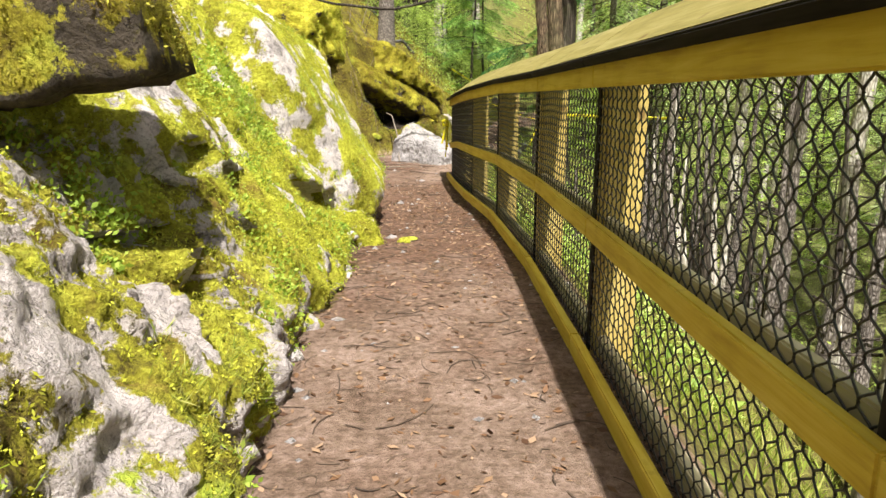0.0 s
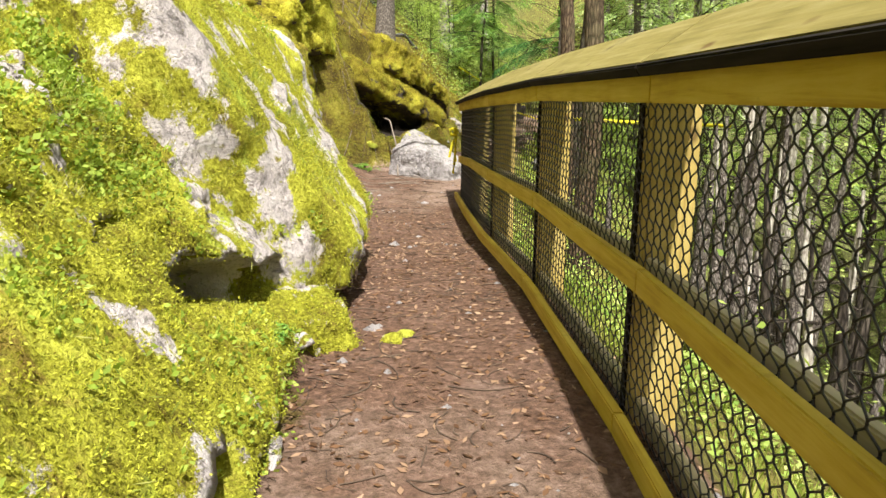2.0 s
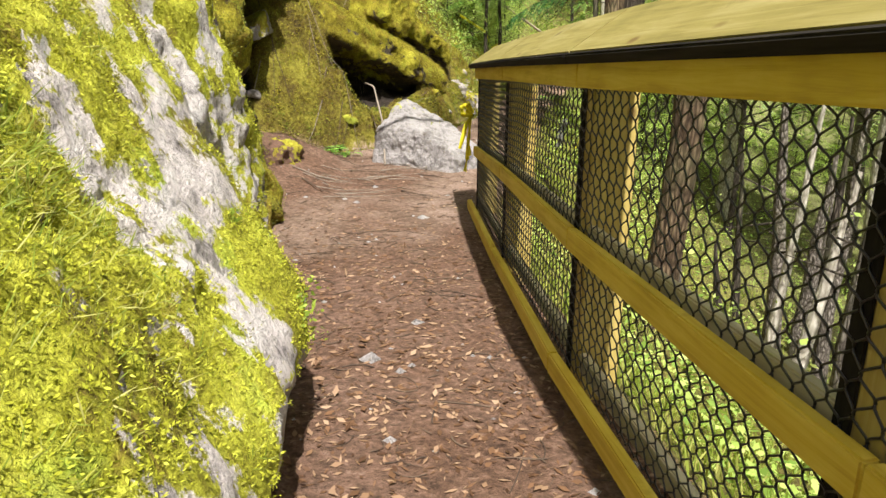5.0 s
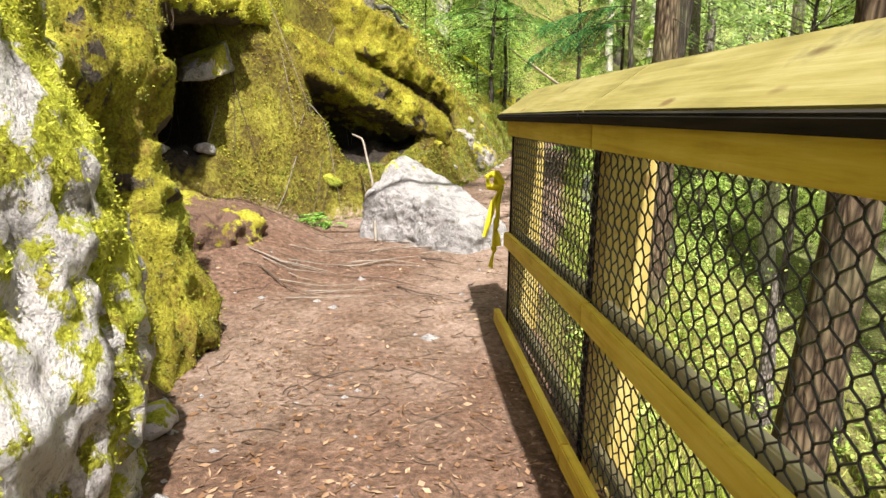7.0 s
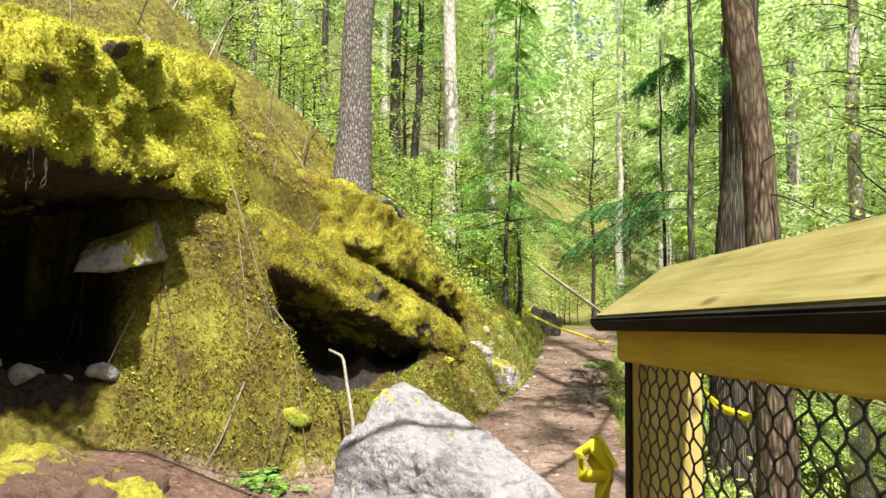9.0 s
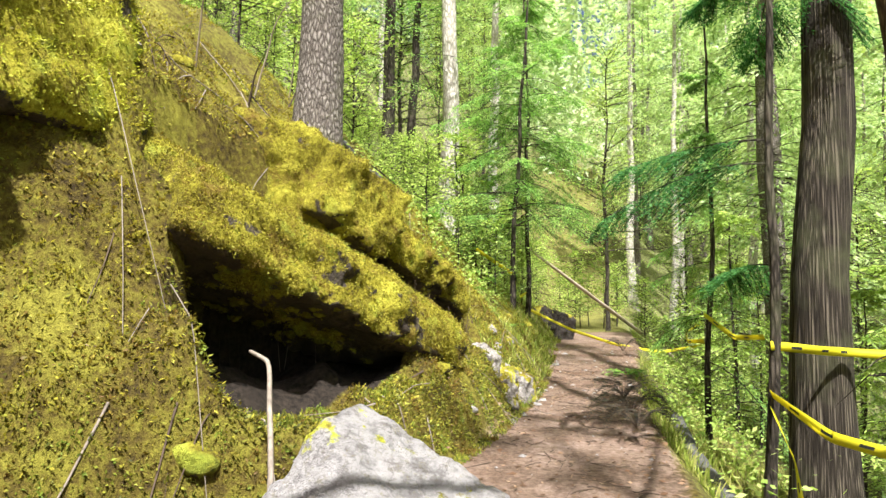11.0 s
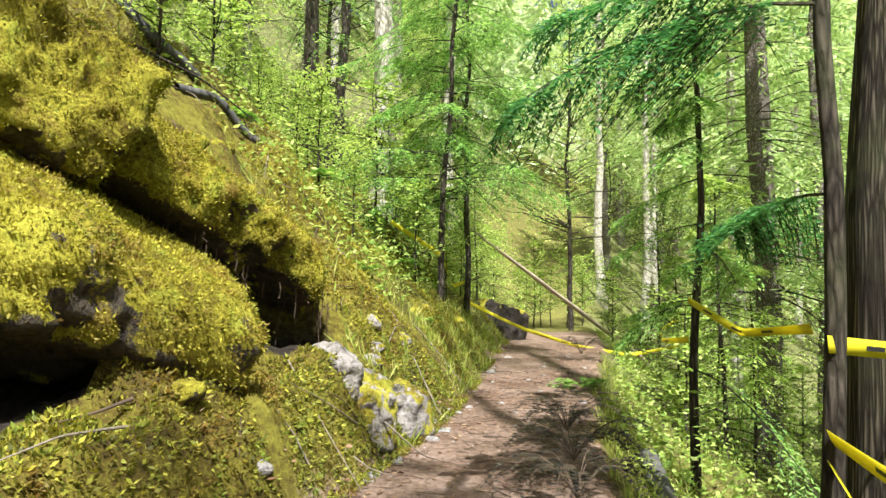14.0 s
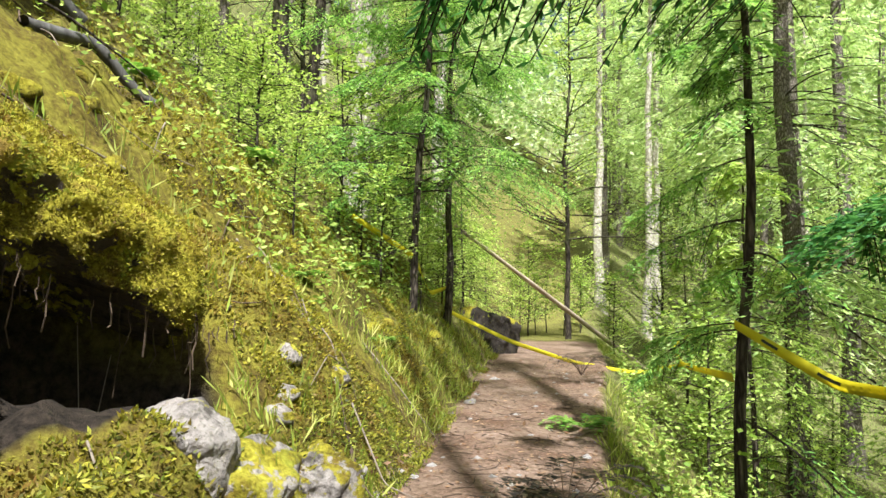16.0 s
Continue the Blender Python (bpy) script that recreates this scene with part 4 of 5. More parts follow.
# grey snags below the fence
for k in range(60):
    r_ = np.random.default_rng(800 + k)
    y, tall = r_.uniform(3.0, 14.0), r_.uniform(1.5, 4.5)
    x = 2.2 + abs(r_.normal(0, 1.0)) + 0.25 * y * r_.uniform(0.3, 1.0)
    snag = thing("dead_snag", "grey weathered dead trunk standing below the fence", "dead tree", "dead trunks below the fence")
    part("trunk", trunk_mesh("trunk", trunk_line(tall, r_.normal(0, 0.05, 2), 800 + k), r_.uniform(0.05, 0.13), M[("bark_pale", "bark", "bark_dark", "bark")[k % 4]], 800 + k, 9), None, snag)
    s_ = np.linspace(0, 1, 6)
    for j in range(3):
        a, h, ll = r_.uniform(0, 6.28), r_.uniform(0.3, 0.9) * tall, r_.uniform(0.2, 0.7)
        one = np.array([0, 0, h - 0.4]) + np.array([math.cos(a), math.sin(a), r_.uniform(-0.3, 0.5)]) * (s_[:, None] * ll)
        part("stub", mesh_of("stub", *tubes(one[None], (0.012 * (1.1 - s_))[None], 5), M["bark_dark"]), None, snag)
    plant(snag, x, y, r_.uniform(0, 360))

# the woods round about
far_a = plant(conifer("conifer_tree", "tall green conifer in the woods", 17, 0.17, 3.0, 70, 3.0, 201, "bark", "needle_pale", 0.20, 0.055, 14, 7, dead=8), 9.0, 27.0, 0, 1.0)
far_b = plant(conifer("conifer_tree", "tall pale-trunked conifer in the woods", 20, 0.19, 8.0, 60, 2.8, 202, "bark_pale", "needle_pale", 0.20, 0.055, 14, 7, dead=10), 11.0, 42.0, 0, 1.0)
far_c = plant(broadleaf("broadleaf_tree", "light green leafy tree in the woods", 9, 0.07, 90, 2.8, 203, leaf=0.085, each=40), 7.0, 33.0)
low_d = plant(broadleaf("broadleaf_shrub", "light green leafy shrub on the slope", 2.4, 0.02, 46, 1.1, 204, leaf=0.075, low=0.15, each=22), 2.0, 29.5)
low_e = plant(conifer("hemlock_sapling", "small bright green hemlock in the undergrowth", 4.2, 0.035, 0.3, 44, 1.5, 205, "bark_dark", "leaf", 0.09, 0.028, 14, 8), 6.4, 24.0)

pick = random.Random(5)
spots = []


def scatter(tree, count, xs, ys, gap, lo, hi, keep=lambda x, y: True):
    made = tries = 0
    while made < count and tries < count * 60:
        tries += 1
        x, y = pick.uniform(*xs), pick.uniform(*ys)
        if y > 26 and 0.15 < math.atan2(x - 1, y - 12) < 0.30 and gap > 1.7:
            continue
        if not keep(x, y) or any((x - a) ** 2 + (y - b) ** 2 < gap * gap for a, b in spots):
            continue
        spots.append((x, y))
        again(tree, x, y, pick.uniform(0, 360), pick.uniform(lo, hi))
        made += 1


def beside(left, right):
    return lambda x, y: x < float(bank_x(y)) - left or x > float(drop_x(y)) + right


scatter(far_a, 22, (-22, 34), (26, 62), 2.6, 0.7, 1.2, beside(3.0, 2.5))
scatter(far_b, 34, (-20, 34), (24, 62), 2.4, 0.7, 1.2, beside(2.5, 2.5))
scatter(far_c, 28, (-18, 30), (27, 60), 2.0, 0.6, 1.2, beside(2.0, 2.0))
scatter(far_a, 10, (7, 30), (6, 26), 3.0, 0.7, 1.1, lambda x, y: x > 7 and y > x * 0.5)
scatter(far_b, 10, (6, 30), (6, 26), 2.6, 0.7, 1.1, lambda x, y: x > 6 and y > x * 0.5)
scatter(far_c, 12, (6, 24), (8, 28), 2.2, 0.5, 1.0, lambda x, y: x > float(drop_x(y)) + 3.5)
scatter(low_e, 20, (3, 16), (16, 40), 1.3, 0.5, 1.0, beside(9.0, 1.0))
scatter(low_d, 80, (-9, 16), (21, 44), 1.1, 0.5, 1.2, beside(1.6, 1.0))
scatter(far_a, 18, (4, 34), (38, 75), 2.6, 0.8, 1.3, beside(3.0, 1.0))
scatter(far_c, 16, (2, 32), (36, 66), 2.0, 0.8, 1.5, beside(2.0, 1.0))
scatter(far_b, 9, (-14, -1.5), (19, 30), 1.8, 0.5, 0.9, beside(2.2, 50))

# unseen conifers, added only to throw shade on the slope behind the fence
for x_, y_, size_ in ((7.4, 0.5, 1.0), (6.4, -2.8, 0.9), (8.4, 4.4, 1.0)):
    again(far_a, x_, y_, 57 * x_, size_, "unseen conifer added to shade the slope below the fence")
scatter(low_d, 16, (4, 9), (33, 38), 0.8, 0.7, 1.2)
scatter(low_e, 8, (1.0, 4.0), (29, 34), 0.8, 0.6, 1.0, beside(0.3, 9))
scatter(low_d, 26, (-2, 4), (22.5, 33), 0.7, 0.35, 0.7, beside(0.5, 9))


# ---- the fallen log and loose wood ----
def log(name, label, a, b, r0, r1, material, seed, bend=0.0):
    s = np.linspace(0, 1, 24)[:, None]
    a, b = np.array(a, float), np.array(b, float)
    line = a + (b - a) * s + np.array([0, 0, -bend]) * np.sin(s * np.pi)
    v, f = tubes(line[None], (r0 + (r1 - r0) * s[:, 0])[None], 12)
    mid = np.repeat(line, 12, axis=0)
    v = mid + (v - mid) * (1 + 0.14 * fbm(v * 7, 3, seed))[:, None]
    return tagged(new(name, mesh_of(name, v, f, material, True)), label, "log")


log("fallen_log", "long bare fallen trunk leaning down across the slope", (3.0, 29.0, 3.0), (9.6, 34.5, -0.5), 0.035, 0.065, M["dead_wood"], 5)


def distant_woods():
    """The far wooded hillside: conifer shapes of loose sprays."""
    r = np.random.default_rng(77)
    vs = []
    for k in range(600):
        ang, dist = r.uniform(-1.15, 1.35), r.uniform(58, 120)
        x, y = math.sin(ang) * dist, 10 + math.cos(ang) * dist
        z0 = float(land([x], [y])[0])
        tall, wide, m = r.uniform(18, 32), r.uniform(2.4, 4.4), 520
        s = r.uniform(0, 1, m) ** 0.8
        a = r.uniform(0, 2 * np.pi, m)
        rad = wide * (1 - s) * r.uniform(0.4, 1.0, m) + 0.1
        at = np.stack([x + rad * np.cos(a), y + rad * np.sin(a), z0 + tall * (0.05 + 0.95 * s)], axis=1)
        way = np.stack([np.cos(a), np.sin(a), np.full(m, -0.45)], axis=1) + r.normal(0, 0.35, (m, 3))
        vs.append(blades(at, way, r.uniform(0.6, 1.2, m), r.uniform(0.2, 0.4, m), r.normal(0, 0.4, (m, 3)) + np.array([0, 0, 1.0])))
    tagged(new("distant_woods", mesh_of("distant_woods", *join(vs), M["needle_far"])), "far wooded hillside in haze-tinted pale green", "woods", kind="stuff")


distant_woods()


# ---- ground cover ----
def on_land(x, y):
    z = land(x, y)
    e = 0.04
    nx, ny = (land(x + e, y) - z) / e, (land(x, y + e) - z) / e
    return np.stack([x, y, z], axis=1), unit(np.stack([-nx, -ny, np.ones_like(x)], axis=1))


def moss_cover():
    m = 150000
    y = rng.uniform(13.0, 29.0, m)
    x = bank_x(y) + 0.12 - rng.exponential(1.7, m)
    keep = (np.max([w for w, _ in hollows(x, y)], axis=0) < 0.2) & (fbm(np.stack([x, y, 0 * x], 1) * 1.6, 3, 44) > -0.35)
    p, nn = on_land(x[keep], y[keep])
    high = p[:, 2] - trail_z(p[:, 1]) + rng.normal(0, 0.35, len(p)) > 0.75
    order = np.argsort(~high, kind="stable")
    p, nn, half = p[order], nn[order], int(high.sum())
    tagged(new("moss_carpet", mesh_of("moss_carpet", *tufts(p[:half], nn[:half], 0.028, 3), M["moss_gold"])), "golden green moss over the slope", "moss", kind="stuff")
    tagged(new("moss_carpet", mesh_of("moss_carpet", *tufts(p[half:], nn[half:], 0.026, 3), M["moss_olive"])), "olive green moss over the slope", "moss", kind="stuff")


def grass_cover():
    m = 26000
    y = rng.uniform(-1, 34, m)
    side = rng.uniform(0, 1, m) < np.where(y > 19.5, 0.5, 0.0)
    x = np.where(side, bank_x(y) + 0.05 - rng.exponential(0.9, m), drop_x(y) + 0.05 + rng.exponential(1.6, m))
    keep = (np.max([w for w, _ in hollows(x, y)], axis=0) < 0.2) & (fbm(np.stack([x, y, 0 * x], 1) * 0.9, 3, 48) > -0.2)
    p, nn = on_land(x[keep], y[keep])
    at = np.repeat(p, 2, axis=0) + rng.normal(0, 0.02, (len(p) * 2, 3)) * np.array([1, 1, 0])
    way = np.array([0, 0, 1.0]) + rng.normal(0, 0.45, at.shape)
    tagged(new("grass", mesh_of("grass", *blades(at, way, rng.uniform(0.06, 0.2, len(at)), rng.uniform(0.006, 0.014, len(at))), M["grass"])), "thin green grass beside the trail", "grass", kind="stuff")
    # leafy undergrowth down the outer slope
    m = 80000
    y = rng.uniform(-2, 36, m)
    x = drop_x(y) + 0.25 + rng.exponential(3.0, m)
    left = rng.uniform(0, 1, m) < 0.35
    y = np.where(left, rng.uniform(21, 46, m), y)
    x = np.where(left, bank_x(y) - 0.7 - rng.exponential(3.2, m), x)
    keep = fbm(np.stack([x, y, 0 * x], 1) * 0.8, 3, 52) > -0.15
    p, nn = on_land(x[keep], y[keep])
    p[:, 2] += rng.exponential(0.16, len(p))
    way = rng.normal(0, 1, p.shape) * np.array([1, 1, 0.4])
    ln = rng.uniform(0.035, 0.085, len(p))
    tagged(new("undergrowth", mesh_of("undergrowth", *blades(p, way, ln, ln * 0.55, rng.normal(0, 0.5, p.shape) + np.array([0, 0, 1.0])), M["leaf"])), "light green leafy undergrowth beside the trail", "undergrowth", kind="stuff")


def litter():
    """Dry leaves and needles, twigs and grit on the trail."""
    m = 13000
    y = np.where(rng.uniform(0, 1, m) < 0.4, rng.normal(8.5, 2.2, m), rng.uniform(0.5, 27, m))
    f = rng.beta(0.8, 0.8, m)
    x = bank_x(y) - 0.1 + (drop_x(y) - bank_x(y) + 0.1) * f
    p, nn = on_land(x, y)
    way = rng.normal(0, 1, p.shape) * np.array([1, 1, 0.12])
    ln = rng.uniform(0.02, 0.06, m)
    tagged(new("leaf_litter", mesh_of("leaf_litter", *blades(p + np.array([0, 0, 0.006]), way, ln, ln * rng.uniform(0.12, 0.6, m), nn + rng.normal(0, 0.25, p.shape)), M["dead_leaf"])),
           "dry brown leaves and needles on the trail", "leaves", kind="stuff")
    m = 1500
    y = rng.uniform(0.5, 24, m)
    x = bank_x(y) - 0.05 + (drop_x(y) - bank_x(y)) * rng.uniform(0, 1, m)
    p, nn = on_land(x, y)
    a, ln = rng.uniform(0, 2 * np.pi, m), rng.exponential(0.04, m) + 0.02
    s = np.linspace(-1, 1, 5)
    curve = rng.normal(0, 0.35, m)[:, None] * (s ** 2)[None]
    dx = np.stack([np.cos(a), np.sin(a)], axis=1)
    q = p[:, None, :2] + (dx[:, None] * s[None, :, None] + np.stack([-dx[:, 1], dx[:, 0]], axis=1)[:, None] * curve[..., None]) * ln[:, None, None]
    z = land(q[..., 0].ravel(), q[..., 1].ravel()).reshape(m, 5) + 0.006
    lines = np.concatenate([q, z[..., None]], axis=2)
    tagged(new("twig_litter", mesh_of("twig_litter", *tubes(lines, rng.uniform(0.0012, 0.0035, (m, 1)), 4), M["twig"])), "thin dark twigs strewn on the trail", "twigs", kind="stuff")
    m = 500
    y = rng.uniform(0.5, 26, m)
    x = bank_x(y) + (drop_x(y) - bank_x(y)) * rng.beta(0.6, 0.8, m)
    p, nn = on_land(x, y)
    octa = np.array([[1, 0, 0], [-1, 0, 0], [0, 1, 0], [0, -1, 0], [0, 0, 1], [0, 0, -1]], float)
    fo = np.array([[0, 2, 4], [2, 1, 4], [1, 3, 4], [3, 0, 4], [2, 0, 5], [1, 2, 5], [3, 1, 5], [0, 3, 5]])
    size = rng.exponential(0.010, m) + 0.006
    v = p[:, None] + octa[None] * size[:, None, None] * rng.uniform(0.6, 1.3, (m, 6, 1)) * np.array([1, 1, 0.6])
    tagged(new("grit", mesh_of("grit", v.reshape(-1, 3), (fo[None] + 6 * np.arange(m)[:, None, None]).reshape(-1, 3), M["white_rock"])), "small pale stones on the trail", "grit", kind="stuff")


def bank_leaves():
    """Small leaves, sprigs and dead fronds over the bank."""
    for name, label, mat, m, lo, hi, lift in (("bank_leaves", "tiny green leaves over the mossy bank", "weed", 6000, 0.012, 0.030, 0.02), ("dry_sprigs", "dry golden sprigs over the mossy bank", "moss_olive", 26000, 0.015, 0.035, 0.012),
                                            ("dead_leaves", "brown dead leaves lying on the bank", "dead_leaf", 5000, 0.015, 0.035, 0.008)):
        y = rng.uniform(14.5, 29.0, m)
        x = bank_x(y) + 0.15 - rng.exponential(1.2, m)
        keep = (np.max([w for w, _ in hollows(x, y)], axis=0) < 0.2) & (fbm(np.stack([x, y, 0 * x], 1) * 2.4, 3, 60 + len(name)) > 0.02)
        p, nn = on_land(x[keep], y[keep])
        p = p + nn * rng.exponential(lift, (len(p), 1))
        way = nn * 0.5 + rng.normal(0, 0.7, p.shape)
        ln = rng.uniform(lo, hi, len(p))
        tagged(new(name, mesh_of(name, *blades(p, way, ln, ln * (0.5 if mat == "leaf" else 0.16), nn + rng.normal(0, 0.5, p.shape)), M[mat])), label, "leaves", kind="stuff")


moss_cover()
bank_leaves()
grass_cover()
litter()


# ---- dead wood, stones and plants ----
def stick(name, label, points, r0, r1, material, category="branch", sides=7):
    """A bent stick through points."""
    pts = np.array(points, float)
    s = np.linspace(0, len(pts) - 1, 6 * len(pts))
    line = np.stack([np.interp(s, np.arange(len(pts)), pts[:, i]) for i in range(3)], axis=1)
    line[1:-1] = (line[:-2] + 2 * line[1:-1] + line[2:]) / 4
    line += 0.3 * r0 * np.stack([fbm(line * 6, 2, k) for k in (1, 2, 3)], axis=1)
    rad = np.linspace(r0, r1, len(s))
    return tagged(new(name, mesh_of(name, *tubes(line[None], rad[None], sides), material, True)), label, category)


def on(x, y, lift=0.0):
    return (x, y, float(land([x], [y])[0]) + lift)


stick("dead_branch", "pale bare stick leaning on the bank beside a boulder", [on(0.05, 14.75, 0.02), (0.02, 15.2, 0.3), (-0.1, 15.75, 0.72), (-0.22, 15.9, 0.76)], 0.015, 0.010, M["stick_wood"])
stick("wet_log", "dark wet log lying beside the trail", [on(3.75, 20.2, 0.05), on(3.35, 18.9, 0.08), on(2.95, 17.3, 0.06)], 0.075, 0.085, M["log_dark"], "log", 12)
stick("dead_branch", "long thin bare branch reaching over the slope", [(3.2, 15.75, 5.0), (2.3, 14.2, 4.1), (1.6, 13.6, 3.45), (1.05, 13.5, 3.05), (0.5, 13.5, 2.82), (-0.1, 13.5, 2.72), (-1.1, 13.5, 2.8), (-2.1, 13.5, 3.08), (-3.0, 13.4, 3.4)], 0.032, 0.022, M["bark_dark"])
stick("dead_branch", "long curved dead branch on the mossy slope", [on(-2.6, 17.0, 0.05), on(-1.9, 17.2, 0.08), on(-1.2, 16.9, 0.05)], 0.05, 0.03, M["stick_wood"])
for k in range(34):
    y = pick.uniform(13.0, 15.0)
    x = pick.uniform(-1.1, 0.6)
    a, ln = pick.uniform(-0.9, 0.5), pick.uniform(0.25, 0.8)
    dx, dy = math.cos(a) * ln, math.sin(a) * ln
    stick("fallen_branch", "thin bare fallen branch on the trail's edge", [on(x, y, 0.02), on(x + dx * 0.5, y + dy * 0.5 + pick.uniform(-0.1, 0.1), 0.03), on(x + dx, y + dy, 0.02)],
          pick.uniform(0.004, 0.009), 0.002, M["stick_wood" if k % 3 else "twig"], sides=5)
for k in range(150):
    y = pick.uniform(15.6, 22.5)
    x = float(bank_x(y)) - pick.uniform(0.0, 2.6)
    a, ln = pick.uniform(-2.6, -0.4), pick.uniform(0.15, 0.8)
    dx, dy = math.cos(a) * ln, math.sin(a) * ln
    if max(float(w[0]) for w, _ in hollows(np.array([x]), np.array([y]))) > 0.1:
        continue
    stick("fallen_branch", "thin bare twig lying on the mossy slope", [on(x, y, 0.03), on(x + dx * 0.5, y + dy * 0.5, 0.05), on(x + dx, y + dy, 0.02)],
          pick.uniform(0.004, 0.009), 0.002, M["stick_wood" if k % 2 else "twig"], sides=5)


stick("dead_branch", "dark broken limb lying across the mossy slope", [on(-0.75, 21.4, 0.06), on(-0.45, 21.6, 0.12), on(-0.1, 21.9, 0.10)], 0.075, 0.05, M["log_dark"], "branch", 10)
stick("dead_branch", "dark rotten log half sunk in the mossy slope", [on(-0.05, 20.9, 0.03), on(0.2, 21.3, 0.05), on(0.55, 21.5, 0.02)], 0.05, 0.035, M["log_dark"], "branch", 9)
stick("dead_branch", "thin bare curved branch arching over the slope", [on(-0.3, 20.6, 0.02), on(0.2, 20.9, 0.22), on(0.6, 21.2, 0.4)], 0.014, 0.005, M["bark_dark"])
# long pale stems that trail down over the overhang
for k in range(10):
    x, y = pick.uniform(-2.9, -0.9), pick.uniform(16.2, 17.6)
    ln, a = pick.uniform(0.6, 1.6), pick.uniform(-2.0, -0.9)
    dx, dy = math.cos(a) * ln, math.sin(a) * ln * 0.6
    stick("trailing_stem", "long thin pale dead stem trailing down the mossy slope", [on(x, y, 0.06), on(x + dx * 0.4, y + dy * 0.4, 0.14), on(x + dx, y + dy, 0.05)], pick.uniform(0.003, 0.007), 0.002, M["stick_wood"], "stem", 5)


def stones(name, label, spots_, material, **more):
    shapes = [rock_mesh(name, material, [((1, 0.3, 0.2), 1.0), ((-1, 0.2, 0.3), 0.9), ((0.2, 1, 0.3), 0.8), ((-0.2, -1, 0.1), 0.7), ((0.3, 0.2, 1), 0.4), ((-0.4, 0, 1), 0.5), ((0, 0, -1), 0.5), ((0.7, -0.7, 0.2), 0.8)], seed=300 + 7 * k, level=3, rough=0.15, soft=22, fine=1.0, **more)[0] for k in range(4)]
    for k, (x, y, lift, size) in enumerate(spots_):
        ob = tagged(new(name, shapes[k % 4]), label, "stone")
        ob.matrix_basis = pose(*on(x, y, lift), pick.uniform(-20, 20), pick.uniform(-20, 20), pick.uniform(0, 360)) @ Matrix.Scale(size, 4)


stones("pale_stone", "pale broken stone set in the mossy bank", [(1.8 + pick.uniform(-0.25, 0.3), 20.4 + pick.uniform(-0.4, 0.6), -0.1, pick.uniform(0.05, 0.12)) for k in range(9)], M["grey_rock"], moss=-0.25)
stones("pale_stone", "pale loose stone on the trail's edge", [(float(bank_x(y)) + pick.uniform(-0.1, 0.25), y, 0.0, pick.uniform(0.02, 0.07)) for y in (18.2, 18.9, 19.3, 19.9, 20.2, 20.4, 20.9, 21.0, 21.6, 22.7, 23.5)], M["white_rock"], moss=-1.1)
stones("pale_stone", "pale loose stone at the mouth of a hollow", [(-1.68, 15.3, 0.02, 0.11), (-2.2, 14.9, 0.02, 0.05), (-2.05, 15.1, 0.03, 0.06), (-1.9, 15.2, 0.02, 0.05)], M["white_rock"], moss=-1.1)
stones("mossy_stone", "small moss-covered stone at the boulder's foot", [(-0.30, 6.15, -0.03, 0.12), (-0.45, 5.6, -0.02, 0.10), (-0.42, 4.6, 0.02, 0.13), (-0.5, 3.5, 0.02, 0.12), (-0.6, 2.7, 0.03, 0.15), (-0.55, 3.1, 0.0, 0.1),
                        (-0.72, 10.2, 0.0, 0.12), (-0.95, 11.0, 0.0, 0.14), (-0.55, 8.9, 0.0, 0.11), (-1.2, 12.0, 0.0, 0.16), (-1.4, 12.9, 0.0, 0.15)], M["boulder"], moss=0.0)
stones("moss_hummock", "rounded hump of golden moss on the slope", [(float(bank_x(y)) - pick.uniform(0.15, 2.6), y, -0.075, pick.uniform(0.05, 0.13)) for y in np.linspace(15.6, 25.5, 75)], M["ledge"], moss=0.9, under=0.6)
stones("rock_slab", "pale slab of rock jutting under an overhang", [(-2.1, 15.0, 0.0, 0.10)], M["white_rock"], moss=-1.1)
stones("moss_cushion", "small yellow-green moss cushion on the trail", [(0.06, 5.9, 0.0, 0.07), (0.12, 5.95, 0.0, 0.05)], M["boulder"], moss=0.9)


def frond_plant(name, label, at, count, length, seed, material="fern", leaf=0.05, rise=1.0, category="fern"):
    """A rosette of arching fronds, each with its leaflets."""
    r = np.random.default_rng(seed)
    plant_ = thing(name, label, category, place=pose(*at))
    s = np.linspace(0, 1, 9)
    for k in range(count):
        a, ln = r.uniform(0, 2 * np.pi), length * r.uniform(0.6, 1.1)
        way = np.array([math.cos(a), math.sin(a), 0])
        line = way * (s[:, None] * ln) + np.array([0, 0, 1.0]) * (rise * ln * (0.9 * s - 0.95 * s ** 2))[:, None]
        stem = part("frond", mesh_of("frond", *tubes(line[None], (0.003 * (1.1 - s))[None], 4), M["grass" if material == "fern" else "twig"]), None, plant_)
        u = np.linspace(0.08, 1, 24)
        pts = np.stack([np.interp(u, s, line[:, i]) for i in range(3)], axis=1)
        side = np.cross(way, [0, 0, 1.0])
        pts2, ways2 = np.repeat(pts, 2, axis=0), np.tile(np.stack([side, -side]), (24, 1)) + way * 0.5 + r.normal(0, 0.12, (48, 3))
        w = leaf * np.repeat(np.sin(u * 2.9) + 0.15, 2)
        v, f = blades(pts2, ways2, w, w * 0.35, np.array([0, 0, 1.0]) + r.normal(0, 0.2, (48, 3)))
        tagged(part("leaflet_spray", mesh_of("leaflet_spray", v, f, M[material]), None, stem), kind="stuff")
    return plant_


